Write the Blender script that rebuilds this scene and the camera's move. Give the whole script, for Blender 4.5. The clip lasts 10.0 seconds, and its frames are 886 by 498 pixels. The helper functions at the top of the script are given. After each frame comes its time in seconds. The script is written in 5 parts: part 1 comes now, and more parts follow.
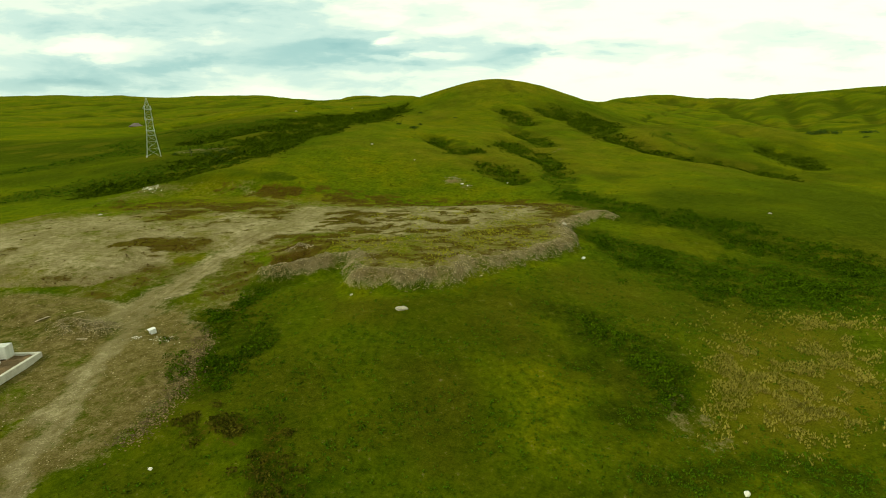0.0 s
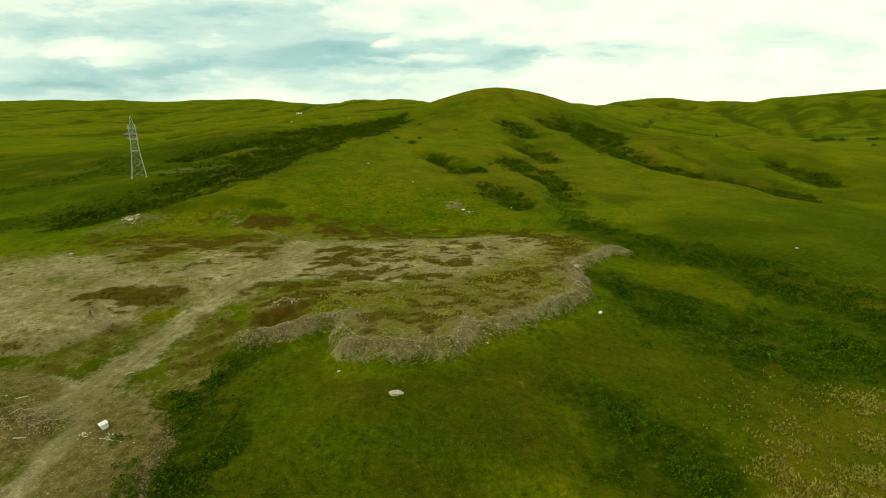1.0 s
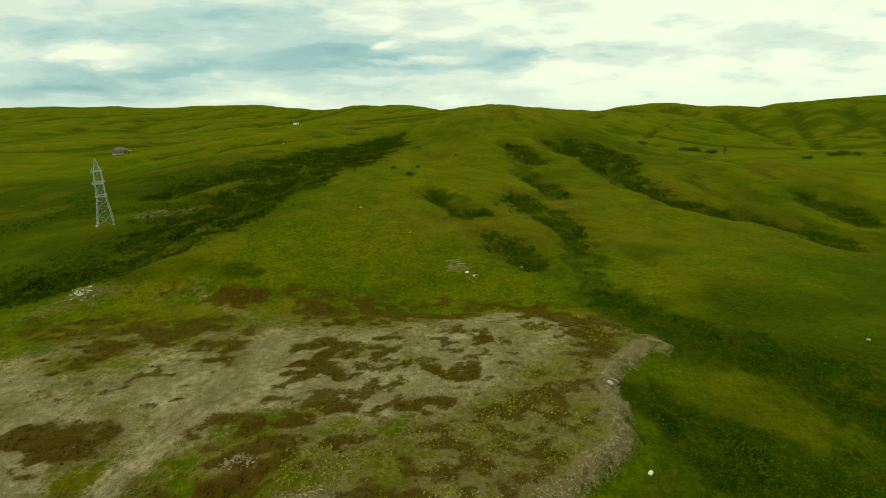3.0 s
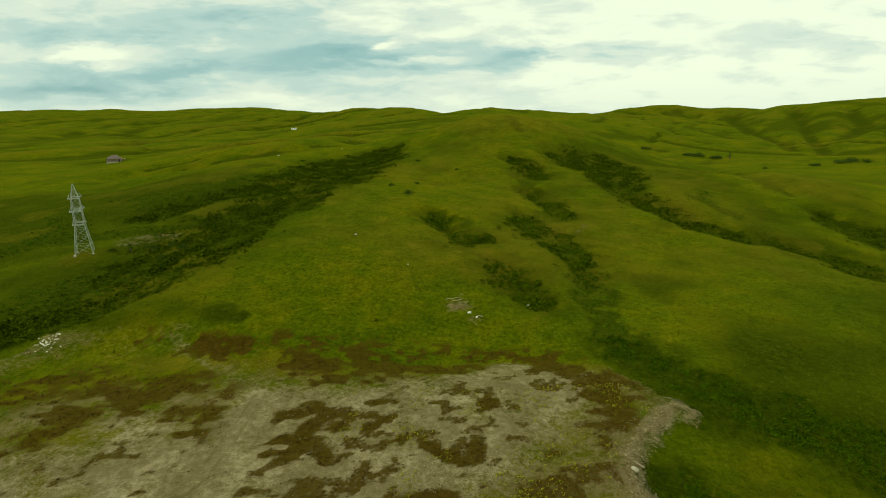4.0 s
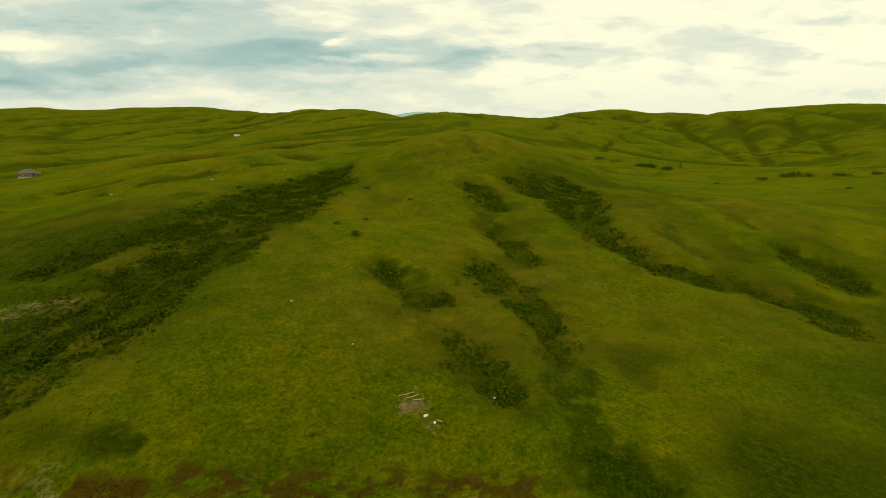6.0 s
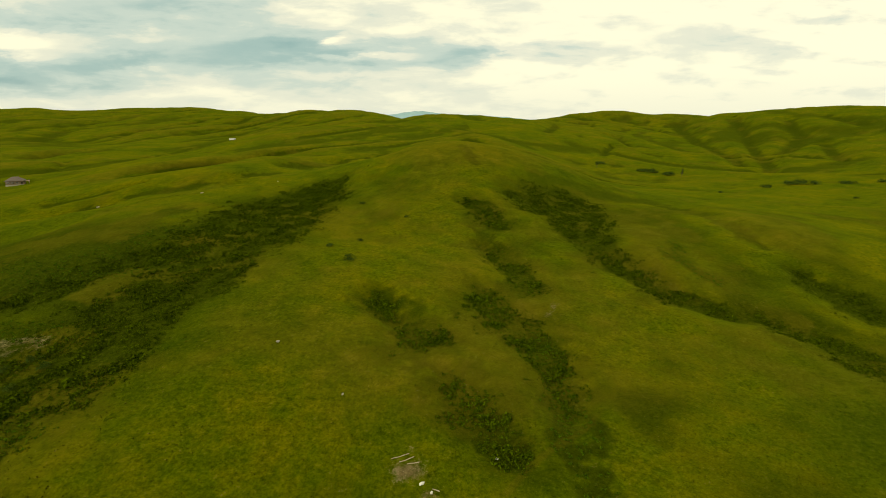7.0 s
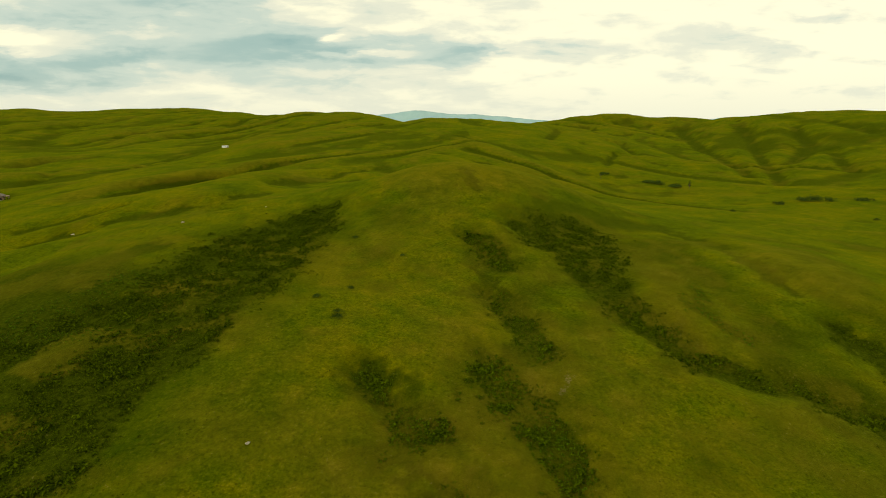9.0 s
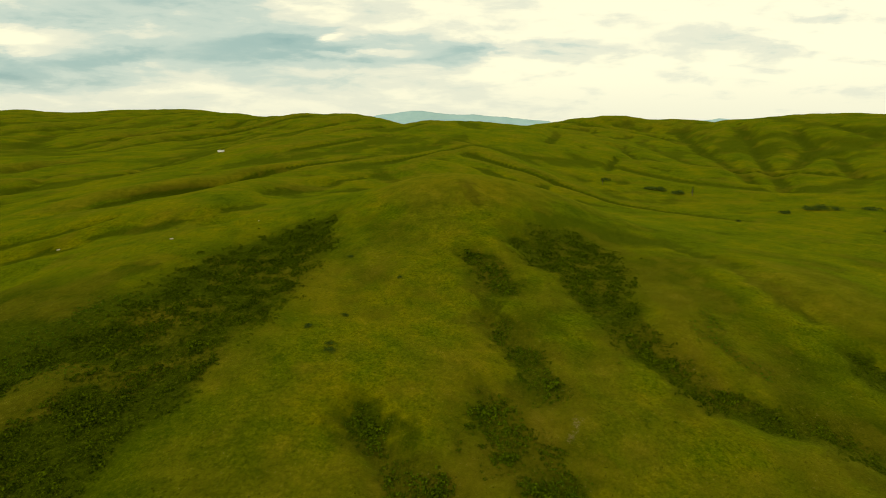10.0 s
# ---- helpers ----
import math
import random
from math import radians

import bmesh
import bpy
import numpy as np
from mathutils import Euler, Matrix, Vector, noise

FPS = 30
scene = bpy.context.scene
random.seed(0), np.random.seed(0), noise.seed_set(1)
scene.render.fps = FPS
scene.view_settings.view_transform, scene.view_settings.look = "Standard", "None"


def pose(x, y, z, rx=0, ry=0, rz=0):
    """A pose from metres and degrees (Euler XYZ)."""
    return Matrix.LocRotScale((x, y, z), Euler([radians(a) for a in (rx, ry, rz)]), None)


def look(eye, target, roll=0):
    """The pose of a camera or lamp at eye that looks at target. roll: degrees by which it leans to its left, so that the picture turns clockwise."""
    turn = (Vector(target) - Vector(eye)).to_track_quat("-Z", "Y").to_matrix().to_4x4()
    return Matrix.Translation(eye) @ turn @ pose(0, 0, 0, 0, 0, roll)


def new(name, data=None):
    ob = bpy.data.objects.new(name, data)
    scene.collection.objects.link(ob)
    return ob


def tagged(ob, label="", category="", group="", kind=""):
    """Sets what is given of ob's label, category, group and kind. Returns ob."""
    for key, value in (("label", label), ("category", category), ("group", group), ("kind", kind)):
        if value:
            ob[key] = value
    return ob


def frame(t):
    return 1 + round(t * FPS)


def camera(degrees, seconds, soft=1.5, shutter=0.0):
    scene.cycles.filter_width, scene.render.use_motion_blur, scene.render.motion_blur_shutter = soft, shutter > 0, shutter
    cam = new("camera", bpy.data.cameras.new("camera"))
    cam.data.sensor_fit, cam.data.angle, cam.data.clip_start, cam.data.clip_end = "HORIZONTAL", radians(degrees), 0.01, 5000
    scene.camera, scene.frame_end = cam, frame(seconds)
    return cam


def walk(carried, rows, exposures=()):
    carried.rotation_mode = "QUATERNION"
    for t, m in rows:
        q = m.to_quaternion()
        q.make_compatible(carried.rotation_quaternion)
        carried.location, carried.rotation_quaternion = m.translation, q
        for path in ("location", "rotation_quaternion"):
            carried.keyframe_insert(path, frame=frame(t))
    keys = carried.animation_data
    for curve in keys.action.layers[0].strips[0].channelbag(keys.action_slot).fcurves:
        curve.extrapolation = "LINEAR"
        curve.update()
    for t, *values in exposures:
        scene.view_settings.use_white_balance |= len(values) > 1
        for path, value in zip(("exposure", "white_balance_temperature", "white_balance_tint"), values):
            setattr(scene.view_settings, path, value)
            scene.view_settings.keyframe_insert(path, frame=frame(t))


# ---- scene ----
cam = camera(84.3, 10.0, soft=0.95)
METRES, EYE, TILT, LEAN, TURN = 130.0, 21.0, -14.5, 0.0, 0.0
ROWS = [
    (0.0, 0.0, 0.0, 0.0, 0.0, 0.0, -0.0),
    (0.5, -0.0008, 0.0322, 0.03, -0.03, 0.04, 0.09),
    (1.0, -0.001, 0.069, 0.0643, -0.04, 0.2, 0.19),
    (1.5, -0.0015, 0.1026, 0.0963, -0.04, 0.21, 0.25),
    (2.0, -0.0013, 0.14, 0.1313, -0.01, 0.31, 0.29),
    (2.5, -0.0015, 0.1737, 0.1636, -0.02, 0.36, 0.36),
    (4.0, -0.0007, 0.2812, 0.2682, 0.05, 0.43, 0.54),
    (4.5, 0.0012, 0.3178, 0.303, -1.3, 0.4, 0.84),
    (5.0, 0.0034, 0.3563, 0.3391, -3.58, 0.31, 1.29),
    (5.5, 0.0073, 0.3927, 0.3745, -4.7, 0.22, 1.5),
    (7.0, 0.0212, 0.5002, 0.4839, -5.29, -0.01, 1.53),
    (7.5, 0.0256, 0.534, 0.5172, -5.34, -0.04, 1.54),
    (8.0, 0.0292, 0.5722, 0.5542, -5.4, -0.1, 1.5),
    (8.5, 0.0328, 0.6065, 0.5885, -5.39, -0.17, 1.47),
    (9.0, 0.0364, 0.6449, 0.6263, -5.43, -0.25, 1.42),
    (9.5, 0.0405, 0.6793, 0.6595, -5.5, -0.3, 1.42),
    (10.0, 0.044, 0.7165, 0.695, -5.56, -0.3, 1.39),
]
PATH = [(t, pose(0, 0, EYE, TILT, LEAN, TURN) @ pose(METRES * x, METRES * y, METRES * z, 90 + pitch, roll, yaw)) for t, x, y, z, yaw, pitch, roll in ROWS]
walk(cam, PATH, exposures=[(0.0, 0.19, 6450, 5), (1.5, 0.07, 6400, 4), (2.5, -0.05, 6350, 3), (4.0, -0.13, 6350, 4), (5.5, -0.14, 6750, 12), (7.0, -0.09, 7100, 17), (10.0, -0.08, 7100, 17)])


# ---- world and sun ----
def node(tree, kind, **values):
    """A shader node; inputs by name or number, the rest as attributes."""
    n = tree.nodes.new(kind)
    for key, value in values.items():
        if key == "sockets":
            for name, v in value.items():
                if isinstance(v, bpy.types.NodeSocket):
                    tree.links.new(v, n.inputs[name])
                else:
                    n.inputs[name].default_value = v
        elif key == "op":
            n.operation = value
        elif key == "blend":
            n.blend_type = value
        elif key == "data":
            n.data_type = value
    return n


def maths(tree, op, a, b=0.0, c=0.0):
    return node(tree, "ShaderNodeMath", op=op, sockets={0: a, 1: b, 2: c}).outputs[0]


def ramp(tree, fac, stops, smooth=False):
    n = tree.nodes.new("ShaderNodeValToRGB")
    n.color_ramp.interpolation = "EASE" if smooth else "LINEAR"
    while len(n.color_ramp.elements) < len(stops):
        n.color_ramp.elements.new(0.5)
    for e, (p, col) in zip(n.color_ramp.elements, stops):
        e.position = p
        e.color = (*col, 1) if len(col) == 3 else col
    tree.links.new(fac, n.inputs[0])
    return n.outputs[0]


def mix(tree, fac, a, b, blend="MIX"):
    n = tree.nodes.new("ShaderNodeMix")
    n.data_type = "RGBA"
    n.blend_type = blend
    for name, v in ((0, fac), (6, a), (7, b)):
        if isinstance(v, bpy.types.NodeSocket):
            tree.links.new(v, n.inputs[name])
        else:
            n.inputs[name].default_value = v if name == 0 else (*v, 1)
    return n.outputs[2]


def noise_tex(tree, vec, scale, detail=4.0, rough=0.55, distortion=0.0):
    return node(tree, "ShaderNodeTexNoise", sockets={"Vector": vec, "Scale": scale, "Detail": detail, "Roughness": rough, "Distortion": distortion}).outputs[0]


SUN_ELEVATION, SUN_AZIMUTH = radians(37), radians(-122)  # azimuth from +y towards +x

world = bpy.data.worlds.new("world")
scene.world = world
world.use_nodes = True
wt = world.node_tree
wt.nodes.clear()
sky = wt.nodes.new("ShaderNodeTexSky")
sky.sky_type = "NISHITA"
sky.sun_disc = False
sky.sun_elevation = SUN_ELEVATION
sky.sun_rotation = SUN_AZIMUTH
sky_col = node(wt, "ShaderNodeVectorMath", op="SCALE", sockets={0: sky.outputs[0], 3: 0.1}).outputs[0]
way = wt.nodes.new("ShaderNodeTexCoord").outputs["Generated"]
xyz = node(wt, "ShaderNodeSeparateXYZ", sockets={0: way})
up = maths(wt, "MAXIMUM", xyz.outputs[2], 0.0)
# a broken deck seen low over the horizon: u runs across and v up, both as slopes from straight ahead
near_ahead = maths(wt, "MAXIMUM", xyz.outputs[1], 0.15)
u = maths(wt, "DIVIDE", xyz.outputs[0], near_ahead)
v = maths(wt, "DIVIDE", xyz.outputs[2], near_ahead)
flat = node(wt, "ShaderNodeCombineXYZ", sockets={0: u, 1: maths(wt, "MULTIPLY", v, 4.0), 2: 0.0}).outputs[0]
other = node(wt, "ShaderNodeVectorMath", op="ADD", sockets={0: flat, 1: (7.3, 2.1, 4.0)}).outputs[0]
big = noise_tex(wt, flat, 2.4, 4.0, 0.5, 0.3)
fine = noise_tex(wt, flat, 7.0, 8.0, 0.58, 0.25)
rag = noise_tex(wt, other, 6.0, 7.0, 0.6)
uw = maths(wt, "MULTIPLY_ADD", maths(wt, "SUBTRACT", fine, 0.5), 0.20, u)
vw = maths(wt, "MULTIPLY_ADD", maths(wt, "SUBTRACT", rag, 0.5), 0.055, v)
BANKS = [(-0.231, 0.1311, 0.13, 0.0281, 0.22), (0.017, 0.125, 0.162, 0.0216, 0.21), (0.169, 0.1281, 0.065, 0.0108, 0.1), (-0.729, 0.0695, 0.165, 0.0143, 0.28),
          (-0.581, 0.1046, 0.185, 0.0185, 0.19), (-0.374, 0.2102, 0.127, 0.0159, 0.16), (-0.742, 0.1681, 0.225, 0.015, 0.1), (-0.484, 0.178, 0.171, 0.0107, 0.07),
          (0.683, 0.1552, 0.14, 0.0215, 0.115), (0.33, 0.1432, 0.086, 0.0054, 0.07), (0.824, 0.1976, 0.096, 0.0106, 0.08), (-0.092, 0.0716, 0.22, 0.011, 0.06),
          (-0.11, 0.1502, 0.024, 0.0064, -0.22), (-0.01, 0.127, 0.059, 0.0065, -0.2), (-0.102, 0.122, 0.049, 0.0054, -0.14), (-0.668, 0.1351, 0.065, 0.0119, -0.2),
          (-0.618, 0.1128, 0.054, 0.0076, -0.14), (-0.451, 0.0985, 0.044, 0.0054, -0.1), (-0.53, 0.1552, 0.172, 0.0086, -0.08)]
shade = None
for u0, v0, su, sv, k in BANKS:
    du = maths(wt, "MULTIPLY", maths(wt, "SUBTRACT", uw, u0), 1 / su)
    dv = maths(wt, "MULTIPLY", maths(wt, "SUBTRACT", vw, v0), 1 / sv)
    lump = maths(wt, "MULTIPLY", maths(wt, "EXPONENT", maths(wt, "MULTIPLY", maths(wt, "MULTIPLY_ADD", du, du, maths(wt, "MULTIPLY", dv, dv)), -0.7)), 0.85 * k)
    shade = lump if shade is None else maths(wt, "ADD", shade, lump)
# the deck is thinner, and brighter, towards the veiled sun
side = maths(wt, "MULTIPLY_ADD", maths(wt, "MAXIMUM", maths(wt, "MINIMUM", xyz.outputs[0], 0.35), -0.5), 0.11, 0.30)
thick = maths(wt, "SUBTRACT", maths(wt, "ADD", maths(wt, "MULTIPLY_ADD", big, 0.20, maths(wt, "MULTIPLY", fine, 0.34)), side), shade)
cloud = ramp(wt, thick, [(0.24, (0.25, 0.50, 0.49)), (0.36, (0.42, 0.66, 0.61)), (0.46, (0.66, 0.85, 0.74)), (0.53, (0.92, 1.02, 0.82)), (0.60, (1.18, 1.24, 0.92))], True)
low = ramp(wt, up, [(0.0, (1, 1, 1)), (0.10, (0, 0, 0))], True)
cloud = mix(wt, maths(wt, "MULTIPLY", low, 0.5), cloud, (0.86, 0.98, 0.83))
all_sky = mix(wt, 0.93, sky_col, cloud)
back = node(wt, "ShaderNodeBackground", sockets={"Color": all_sky, "Strength": 0.92})
wt.links.new(back.outputs[0], wt.nodes.new("ShaderNodeOutputWorld").inputs[0])

sun = new("sun", bpy.data.lights.new("sun", "SUN"))
sun.data.energy = 2.55
sun.data.angle = radians(11)
sun.data.color = (1.0, 0.93, 0.74)
sun.matrix_world = look((math.sin(SUN_AZIMUTH) * 500, math.cos(SUN_AZIMUTH) * 500, 500 * math.tan(SUN_ELEVATION)), (0, 0, 0))


# ---- landform ----
def smooth(a, b, v):
    t = np.clip((v - a) / (b - a), 0, 1)
    return t * t * (3 - 2 * t)


def vnoise(x, y, seed=0):
    """Smooth value noise on a unit lattice, -1 to 1."""
    xi, yi = np.floor(x).astype(np.int64), np.floor(y).astype(np.int64)
    fx, fy = x - xi, y - yi
    fx, fy = fx * fx * (3 - 2 * fx), fy * fy * (3 - 2 * fy)

    def lattice(i, j):
        n = (i * 374761393 + j * 668265263 + seed * 974634721) & 0xFFFFFFFF
        n = ((n ^ (n >> 13)) * 1274126177) & 0xFFFFFFFF
        return ((n ^ (n >> 16)) & 0xFFFF) / 32767.5 - 1
    a = lattice(xi, yi) * (1 - fx) + lattice(xi + 1, yi) * fx
    b = lattice(xi, yi + 1) * (1 - fx) + lattice(xi + 1, yi + 1) * fx
    return a * (1 - fy) + b * fy


def fbm(x, y, octaves=4, seed=0):
    return sum(vnoise(x * 2 ** k, y * 2 ** k, seed + k) * 0.5 ** k for k in range(octaves))


def chain(x, y, nodes, soft=0.35):
    """1 along a line of nodes (x, y, half width), falling to 0 past its half width."""
    out = np.zeros(np.shape(x))
    for k in range(max(1, len(nodes) - 1)):
        x0, y0, w0 = nodes[k]
        x1, y1, w1 = nodes[min(k + 1, len(nodes) - 1)]
        w = max(w0, w1) * (1 + soft) + 1
        sel = np.nonzero((x > min(x0, x1) - w) & (x < max(x0, x1) + w) & (y > min(y0, y1) - w) & (y < max(y0, y1) + w))[0]
        if not len(sel):
            continue
        px, py = x[sel], y[sel]
        dx, dy = x1 - x0, y1 - y0
        f = np.clip(((px - x0) * dx + (py - y0) * dy) / (dx * dx + dy * dy + 1e-9), 0, 1)
        d = np.hypot(px - x0 - f * dx, py - y0 - f * dy) / (w0 + (w1 - w0) * f)
        out[sel] = np.maximum(out[sel], 1 - smooth(1 - soft, 1 + soft, d))
    return out


def line_distance(x, y, nodes):
    best = np.full(np.shape(x), 1e9)
    for (x0, y0), (x1, y1) in zip(nodes, nodes[1:]):
        dx, dy = x1 - x0, y1 - y0
        f = np.clip(((x - x0) * dx + (y - y0) * dy) / (dx * dx + dy * dy), 0, 1)
        best = np.minimum(best, np.hypot(x - x0 - f * dx, y - y0 - f * dy))
    return best


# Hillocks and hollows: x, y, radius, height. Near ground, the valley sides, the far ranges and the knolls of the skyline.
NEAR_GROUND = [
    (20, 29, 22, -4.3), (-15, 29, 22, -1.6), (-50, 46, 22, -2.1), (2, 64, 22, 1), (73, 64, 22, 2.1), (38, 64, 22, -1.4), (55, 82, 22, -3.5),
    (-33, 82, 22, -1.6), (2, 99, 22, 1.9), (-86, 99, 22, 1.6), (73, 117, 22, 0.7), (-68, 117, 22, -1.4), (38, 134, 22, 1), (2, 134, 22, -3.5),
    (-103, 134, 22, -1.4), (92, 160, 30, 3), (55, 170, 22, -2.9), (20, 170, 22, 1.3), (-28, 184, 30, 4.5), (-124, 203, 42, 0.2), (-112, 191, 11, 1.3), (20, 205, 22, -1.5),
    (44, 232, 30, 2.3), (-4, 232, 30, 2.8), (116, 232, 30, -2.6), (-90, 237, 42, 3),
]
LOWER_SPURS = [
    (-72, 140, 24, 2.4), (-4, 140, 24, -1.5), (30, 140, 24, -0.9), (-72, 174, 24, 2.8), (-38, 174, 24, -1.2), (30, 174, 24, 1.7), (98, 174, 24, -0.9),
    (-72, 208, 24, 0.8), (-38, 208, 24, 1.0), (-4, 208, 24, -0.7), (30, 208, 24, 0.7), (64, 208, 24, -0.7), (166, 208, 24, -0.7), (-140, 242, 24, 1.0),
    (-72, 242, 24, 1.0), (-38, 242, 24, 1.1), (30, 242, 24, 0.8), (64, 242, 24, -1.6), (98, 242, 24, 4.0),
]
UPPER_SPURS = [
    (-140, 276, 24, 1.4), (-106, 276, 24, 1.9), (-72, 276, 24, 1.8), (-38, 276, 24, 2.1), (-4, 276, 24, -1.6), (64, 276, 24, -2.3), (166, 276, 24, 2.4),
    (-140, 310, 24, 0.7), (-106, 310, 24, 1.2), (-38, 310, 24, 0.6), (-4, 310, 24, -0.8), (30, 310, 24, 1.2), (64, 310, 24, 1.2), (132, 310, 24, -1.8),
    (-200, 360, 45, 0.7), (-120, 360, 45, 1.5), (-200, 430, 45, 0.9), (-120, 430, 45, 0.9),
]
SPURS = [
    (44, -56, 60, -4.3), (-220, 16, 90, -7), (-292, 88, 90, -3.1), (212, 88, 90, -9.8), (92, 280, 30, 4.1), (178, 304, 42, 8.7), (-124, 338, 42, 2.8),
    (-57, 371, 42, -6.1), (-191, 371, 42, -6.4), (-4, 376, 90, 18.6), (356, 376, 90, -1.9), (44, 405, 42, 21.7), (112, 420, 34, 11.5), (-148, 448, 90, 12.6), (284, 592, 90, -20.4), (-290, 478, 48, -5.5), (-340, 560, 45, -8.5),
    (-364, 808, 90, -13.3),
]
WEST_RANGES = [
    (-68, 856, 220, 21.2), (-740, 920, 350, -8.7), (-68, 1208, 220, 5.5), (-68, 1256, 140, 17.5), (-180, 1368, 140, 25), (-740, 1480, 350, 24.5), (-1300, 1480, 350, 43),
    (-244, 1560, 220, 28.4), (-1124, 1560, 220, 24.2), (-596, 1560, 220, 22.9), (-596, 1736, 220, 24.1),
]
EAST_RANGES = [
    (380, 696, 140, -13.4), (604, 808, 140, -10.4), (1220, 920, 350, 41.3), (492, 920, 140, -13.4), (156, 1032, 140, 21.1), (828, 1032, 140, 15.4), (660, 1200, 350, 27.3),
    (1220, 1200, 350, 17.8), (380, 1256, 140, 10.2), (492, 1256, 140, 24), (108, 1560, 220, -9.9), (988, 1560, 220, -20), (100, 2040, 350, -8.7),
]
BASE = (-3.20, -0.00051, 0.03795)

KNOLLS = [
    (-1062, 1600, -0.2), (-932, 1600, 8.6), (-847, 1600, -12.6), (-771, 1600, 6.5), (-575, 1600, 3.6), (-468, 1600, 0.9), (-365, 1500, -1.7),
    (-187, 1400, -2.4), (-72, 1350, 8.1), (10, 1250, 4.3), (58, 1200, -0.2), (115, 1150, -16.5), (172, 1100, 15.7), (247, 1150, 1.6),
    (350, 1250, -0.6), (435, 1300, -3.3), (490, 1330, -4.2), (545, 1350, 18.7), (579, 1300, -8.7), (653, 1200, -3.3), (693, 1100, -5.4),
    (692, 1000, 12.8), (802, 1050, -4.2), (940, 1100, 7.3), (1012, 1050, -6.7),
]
# Gullies and hollows full of shrubs: x, y, half width.
THICKETS = {
    "west_gully": [(-36.1, 373, 8.2), (-43.5, 348, 17.6), (-52.7, 329, 22.1), (-59, 305, 23.2), (-63.5, 279, 21.5), (-65.4, 256, 17.2), (-63.5, 236, 13.9), (-69.4, 226, 13.4), (-74.7, 217, 14.2), (-76, 205, 15.7), (-77.3, 193, 16.8), (-78, 184, 15.6), (-79.2, 177, 12.7)],
    "gully_thicket": [(-74, 159, 3.2), (-79, 155, 5.4), (-85, 151, 7.4), (-92, 149, 8.9), (-97, 146, 9.8)],
    "west_arm": [(-80, 266, 7.8), (-96, 258, 7.5), (-107, 244, 7.9), (-113, 233, 7.6)],
    "summit_hollow": [(39, 318, 4.7), (44, 310, 7.3), (49, 295, 5.4)],
    "crest_gully": [(36, 274, 2.1), (41, 269, 2.9), (43, 256, 4.1), (46, 243, 5.4), (48, 232, 4.6)],
    "middle_gully": [(29, 228, 4.5), (31, 221, 8), (34, 211, 8), (37, 203, 7.6), (41, 195, 5.8), (42, 189, 5.6), (41, 181, 5.1), (40, 175, 3.3), (39, 171, 1.6)],
    "spur_gully": [(-5, 224, 2.4), (-2, 217, 3.3), (1, 211, 1.6)],
    "spur_patch": [(4, 207, 2.2), (7, 200, 5.4), (12, 199, 3.9)],
    "spur_foot": [(14, 185, 1.6), (15, 180, 2.4), (16, 174, 4.9), (19, 169, 5.7), (21, 164, 4.8), (23, 159, 4)],
    "east_gully": [(66, 333, 5.4), (77, 321, 11.6), (94, 338, 17.7), (91, 311, 14.9), (85, 289, 9.9), (86, 267, 7), (88, 249, 6), (93, 237, 5.4), (98, 229, 6.2), (105, 223, 6.1), (109, 218, 3.6)],
    "far_east_gully": [(158, 246, 2.7), (159, 236, 5.2), (161, 228, 7), (161, 219, 6.8)],
    "lower_east_gully": [(118, 218, 2.8), (124, 212, 4.6), (129, 207, 5.4), (133, 200, 6.3), (131, 190, 6.4)],
    "east_bank": [(36.6, 139.3, 3), (42, 126, 4), (49, 119, 5), (57, 112, 6.5), (64, 104, 7), (69, 94, 7), (76, 82, 7)],
    "bank_foot": [(30, 101, 2.5), (34, 94, 4.5), (39, 88, 7), (45, 82, 9), (52, 78, 10), (60, 76, 10)],
    "herb_patch": [(14, 65, 1.3), (17, 61, 3.2), (20, 57, 4.3), (22, 54, 4.8), (24, 51, 4), (23, 47, 2.4), (19, 44, 1.5)],
    "pad_thicket": [(-27, 67, 1.9), (-27, 60, 3.7), (-25, 54, 3.8), (-25, 49, 3), (-24, 46, 1.9)],
}
LOW_GROWTH = ("spur_gully", "spur_patch", "spur_foot", "middle_gully", "crest_gully", "summit_hollow")
